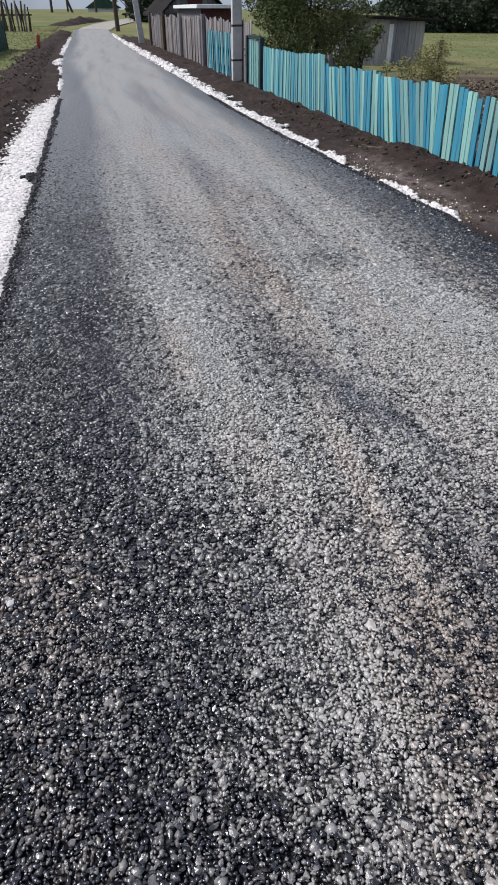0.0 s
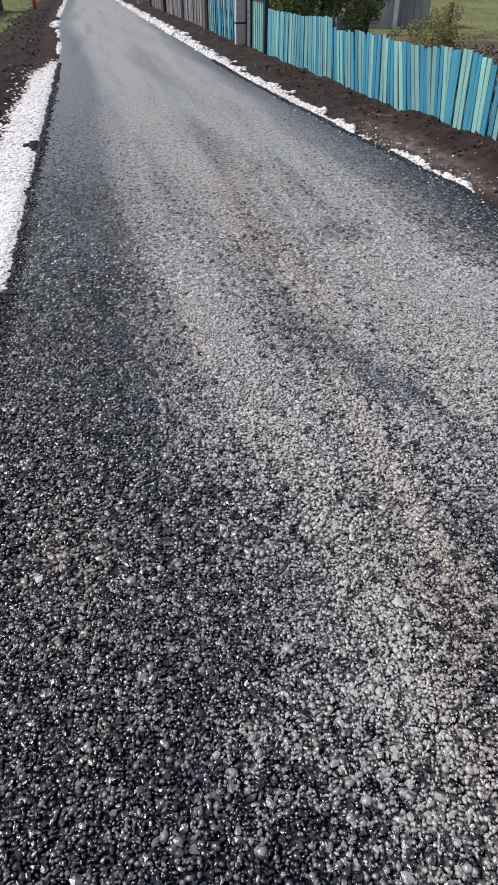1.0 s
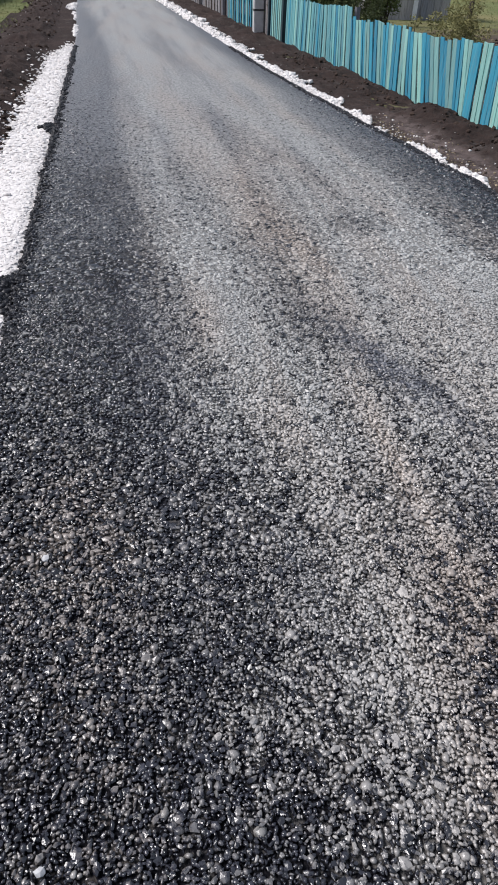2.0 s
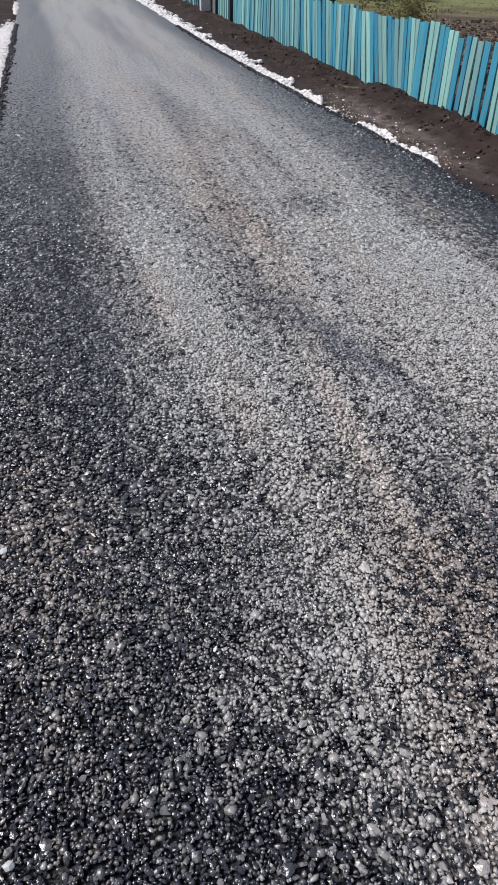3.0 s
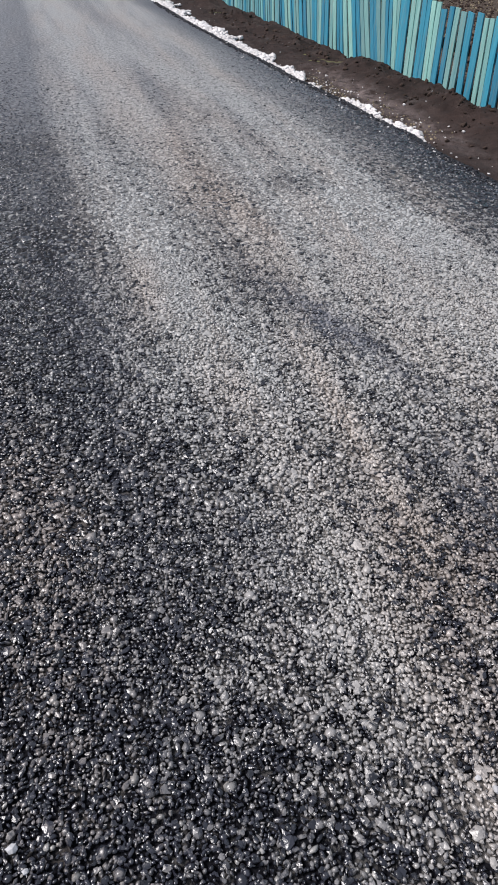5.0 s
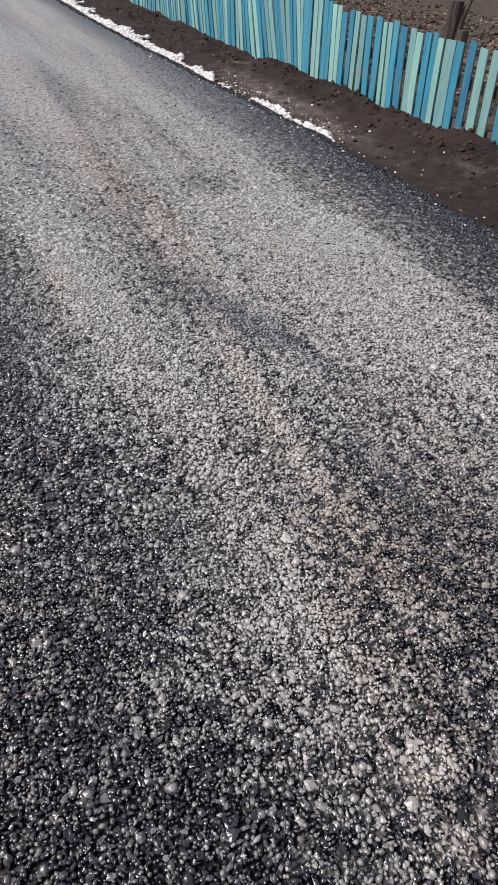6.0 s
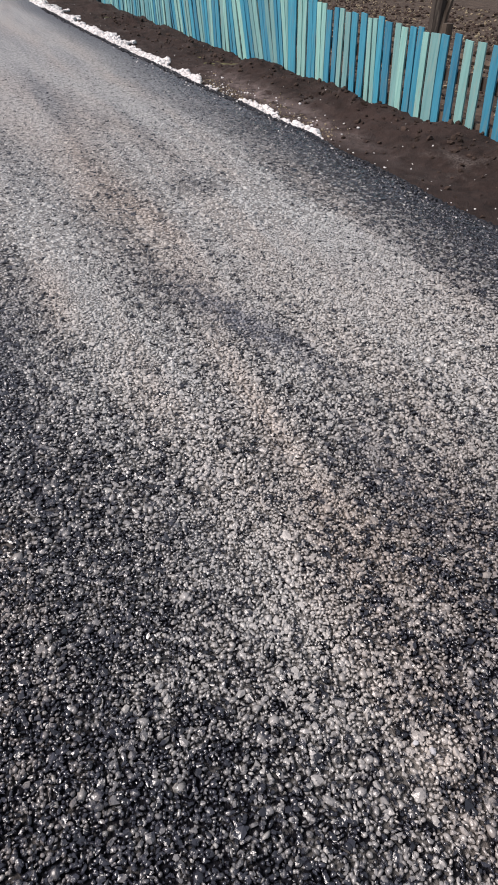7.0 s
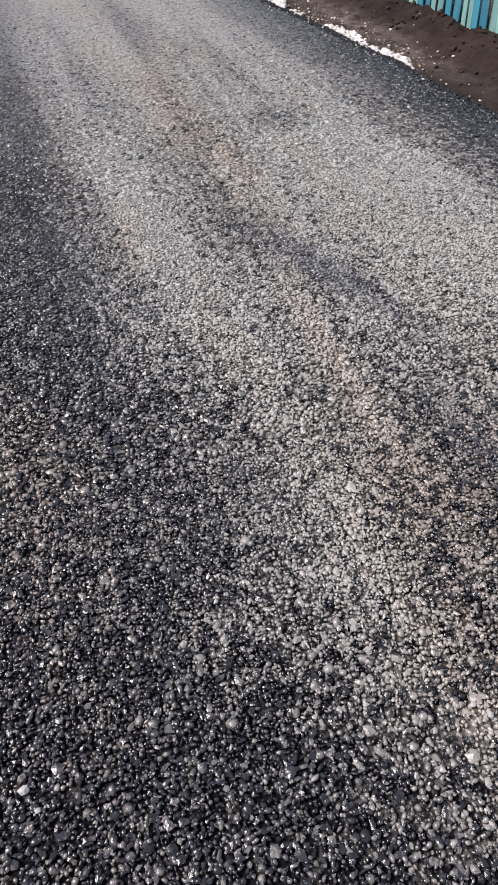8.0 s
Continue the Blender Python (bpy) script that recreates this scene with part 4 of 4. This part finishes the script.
# ---- left side: green sheet fence, log, marker, stake fence ----
green = thing("sheet_metal_fence", "dark green profiled sheet metal fence on the grass", "fence")
pts = [(-4.05 + 0.062 * (y - 24), y) for y in np.arange(18.0, 33.4, 0.12)]
bm = bmesh.new()
rows = []
for k, (x, y) in enumerate(pts):
    dx = 0.02 if k % 4 in (0, 1) else -0.02
    rows.append([bm.verts.new((x + dx, y, land(x, y) - 0.02)), bm.verts.new((x + dx, y, land(x, y) + 1.0))])
for a, b in zip(rows, rows[1:]):
    bm.faces.new((a[0], b[0], b[1], a[1]))
sheet_ob = part("sheet", bm, GREENMETAL, green)
sol = sheet_ob.modifiers.new("thick", "SOLIDIFY")
sol.thickness = 0.012
for y in (18.2, 22.0, 25.8, 29.6, 33.3):
    x = -4.05 + 0.062 * (y - 24) - 0.06
    part("post", bevel(box(x - 0.03, x + 0.03, y - 0.03, y + 0.03, -0.2, land(x, y) + 1.04), 0.004), GREENMETAL, green)

log = thing("log", "short weathered log lying on the grass", "log")
part("trunk", tube([(-3.7, 19.15, 0.13), (-3.3, 19.2, 0.14), (-2.86, 19.28, 0.12)], [0.13, 0.125, 0.115], 12), BROWNWOOD, log)

marker = thing("marker_post", "red plastic marker post standing in the grass", "marker post")
mx, my = -2.04, 31.5
part("shaft", tube([(mx, my, land(mx, my) - 0.1), (mx, my, 0.3), (mx + 0.02, my, 0.56)], [0.085, 0.08, 0.075], 10), RED, marker)
part("cap", tube([(mx + 0.02, my, 0.56), (mx + 0.02, my, 0.60)], [0.095, 0.06], 10), RED, marker)

stakes = thing("stake_fence", "old fence of dark upright stakes on the bank", "fence")
for k in range(20):
    x = -7.6 + 0.19 * k + random.uniform(-0.04, 0.04)
    z0 = land(x, 55)
    part("stake", tube([(x, 55, z0 - 0.2), (x + random.uniform(-0.1, 0.1), 55, z0 + 0.8), (x + random.uniform(-0.2, 0.2), 55, z0 + random.uniform(1.4, 1.9))], [0.10, 0.085, 0.06], 6), BROWNWOOD if k % 3 else OLDWOOD, stakes)
part("rail", bevel(box(-7.7, -3.7, 55.06, 55.12, land(-5.5, 55) + 0.9, land(-5.5, 55) + 1.0), 0.01), BROWNWOOD, stakes)


# ---- buildings ----
def planks(parent, x0, x1, y, z0, tops, mat, wd=0.16, along="x", gap=0.012):
    """A wall of upright boards."""
    k = x0
    while k < x1 - 0.02:
        w_ = min(wd * random.uniform(0.8, 1.2), x1 - k)
        t_ = tops(k + w_ / 2) + random.uniform(-0.01, 0.01)
        o = random.uniform(-0.008, 0.008)
        bm = box(k, k + w_ - gap, y - 0.014 + o, y + 0.014 + o, z0, t_) if along == "x" else box(y - 0.014 + o, y + 0.014 + o, k, k + w_ - gap, z0, t_)
        part("board", bm, mat, parent)
        k += w_


shed = thing("board_shed", "low weathered grey board shed with a flat dark roof", "shed")
planks(shed, 9.0, 11.55, 24.0, -0.35, lambda x: 1.20 - 0.045 * (x - 9), PALEWOOD, 0.24)
planks(shed, 24.02, 26.4, 9.0, -0.35, lambda y: 1.2, PALEWOOD, 0.24, "y")
planks(shed, 24.02, 26.4, 11.54, -0.35, lambda y: 1.05, OLDWOOD, 0.24, "y")
planks(shed, 9.0, 11.55, 26.42, -0.35, lambda x: 1.20 - 0.045 * (x - 9), OLDWOOD, 0.24)
part("corner_board", bevel(box(10.2, 10.36, 23.94, 23.98, -0.35, 1.02), 0.006), WHITE, shed, "pale upright corner board")
bm = box(8.8, 12.1, 23.75, 26.6, 1.21, 1.29)
for v in bm.verts:
    v.co.z -= 0.045 * (v.co.x - 9)
part("roof", bevel(bm, 0.01), ROOF, shed)

house = thing("house", "old village house with grey gable roof and board walls", "house")
hx0, hx1, hy, ez, rz = 3.55, 6.30, 34.0, 1.35, 2.65
mid = (hx0 + hx1) / 2
bm = bmesh.new()
a = [bm.verts.new(c) for c in ((hx0, hy, -0.3), (hx1, hy, -0.3), (hx1, hy, ez), (mid, hy, rz - 0.1), (hx0, hy, ez))]
b = [bm.verts.new((v.co.x, hy + 9, v.co.z)) for v in a]
bm.faces.new(a)
bm.faces.new(b[::-1])
for k in range(5):
    bm.faces.new((a[k], b[k], b[(k + 1) % 5], a[(k + 1) % 5]))
bmesh.ops.recalc_face_normals(bm, faces=bm.faces)
part("wall", bm, OLDWOOD, house)
for s in (-1, 1):
    ex = hx0 - 0.3 if s < 0 else hx1 + 0.3
    bm = bmesh.new()
    low, top_ = (ex, ez - 0.22), (mid, rz)
    vs = [bm.verts.new((px, yy, pz + dz)) for yy in (hy - 0.35, hy + 9.3) for (px, pz) in (low, top_) for dz in (0, 0.09)]
    for q_ in ((0, 1, 3, 2), (4, 6, 7, 5), (0, 4, 5, 1), (2, 3, 7, 6), (1, 5, 7, 3), (0, 2, 6, 4)):
        bm.faces.new([vs[k] for k in q_])
    bmesh.ops.recalc_face_normals(bm, faces=bm.faces)
    part("roof", bm, ROOF, house)
win = part("gable_window", bevel(box(mid - 0.32, mid + 0.32, hy - 0.06, hy - 0.01, 1.62, 2.1), 0.01), MAROON, house, "dark maroon boarded gable window")
planks(house, hx0, mid - 0.36, hy - 0.03, 1.3, lambda x: min(ez + (x - hx0) * 0.8, rz - 0.2), OLDWOOD, 0.2)
planks(house, mid + 0.36, hx1, hy - 0.03, 1.3, lambda x: min(ez + (hx1 - x) * 0.8, rz - 0.2), OLDWOOD, 0.2)

porch = thing("lean_to", "lean-to with white edged roof behind the board fence", "lean-to")
part("roof", bevel(box(3.95, 5.5, 26.6, 33.6, 1.50, 1.56), 0.01), ROOF, porch)
part("fascia", bevel(box(3.90, 5.5, 26.52, 26.59, 1.46, 1.58), 0.008), WHITE, porch, "white painted roof edge")
part("side_fascia", bevel(box(3.88, 3.945, 26.6, 33.6, 1.46, 1.58), 0.008), WHITE, porch, "white painted roof edge")
part("front_wall", box(4.1, 5.4, 26.8, 26.9, -0.2, 1.49), MAROON, porch)
part("side_wall", box(4.1, 4.2, 26.91, 33.4, -0.2, 1.49), OLDWOOD, porch)

far_house = thing("far_house", "distant house with a dark green gable roof", "house")
fx, fy = 3.6, 150.0
fz = land(fx, fy)
part("wall", box(fx - 3.0, fx + 3.0, fy, fy + 8, fz - 0.3, fz + 0.7), WHITE, far_house)
bm = bmesh.new()
a = [bm.verts.new(c) for c in ((fx - 3.6, fy - 0.4, fz + 0.6), (fx + 3.6, fy - 0.4, fz + 0.6), (fx + 0.6, fy - 0.4, fz + 2.4), (fx - 0.6, fy - 0.4, fz + 2.4))]
b = [bm.verts.new((v.co.x, fy + 8.4, v.co.z)) for v in a]
bm.faces.new(a)
bm.faces.new(b[::-1])
for k in range(4):
    bm.faces.new((a[k], b[k], b[(k + 1) % 4], a[(k + 1) % 4]))
bmesh.ops.recalc_face_normals(bm, faces=bm.faces)
part("roof", bm, FARROOF, far_house)

# ---- garden behind the picket fence: posts and an old rail ----
old = thing("garden_fence", "remains of a dark wooden garden fence", "fence")
for x, y, top in ((4.80, 6.0, 0.84), (7.15, 14.0, 0.91)):
    post(old, x, y, 0.075 if y < 7 else 0.05, top, BROWNWOOD, (0.03, 0.05))
part("fork", tube([(4.84, 5.98, 0.45), (4.88, 5.98, 0.70), (4.93, 5.98, 0.86)], [0.04, 0.035, 0.028], 7), BROWNWOOD, old)
part("rail", tube([(4.80, 3.2, 0.36), (4.80, 5.90, 0.38), (4.86, 8.3, 0.34)], [0.035, 0.035, 0.03], 6), BROWNWOOD, old)


def in_garden():
    return (4.4 + 6 * r.random(), 2.5 + 15 * r.random())


scattered("garden_litter", "straw-coloured chips strewn on garden soil", "litter", 2600, in_garden, 0.009, LITTER, land, 0.6)
scattered("garden_clods", "rough dark clods of garden soil", "soil", 2500, in_garden, 0.020, CLOD, land, 0.5)


def far_garden():
    return (5.2 + 7 * r.random(), 6.0 + 12 * r.random())


scattered("garden_litter", "dry straw and pale scraps on garden soil", "litter", 1500, far_garden, 0.017, LITTER, land, 0.6)
scattered("garden_clods", "large dark clods of dug garden soil", "soil", 1800, far_garden, 0.024, CLOD, land, 0.5)

# ---- single larger stones of the surface, nearest to the walker ----
random.seed(8)
shapes = [lumps("stone", np.zeros((1, 3)), np.array([1.0]), STONE, np.random.default_rng(100 + k), 0.6, 0.22) for k in range(12)]
for k in range(280):
    ob = new("stone", shapes[k % 12])
    s = random.uniform(0.006, 0.0095) if k % 7 else random.uniform(0.010, 0.015)
    ob.parent = road
    ob.location = (random.uniform(-0.62, 1.5), random.uniform(0.3, 2.0), 0.001)
    ob.rotation_euler = (0, 0, random.uniform(0, math.tau))
    ob.scale = (s, s, s)

# ---- single pale stones that lie in the dark surface ----
for k, (x, y, size) in enumerate(((-0.425, 1.367, 0.011), (-0.384, 0.545, 0.010), (-0.36, 0.50, 0.008), (2.045, 2.937, 0.012), (0.600, 0.375, 0.012), (0.575, 0.405, 0.009))):
    ob = new("pale_stone", lumps("pale_stone", np.zeros((1, 3)), np.array([size]), CONCRETE, np.random.default_rng(300 + k), 0.6, 0.25, False))
    ob.location = (x, y, 0.006)
    tagged(ob, "small pale broken stone lying on dark asphalt", "stone", "pale stones on the road")
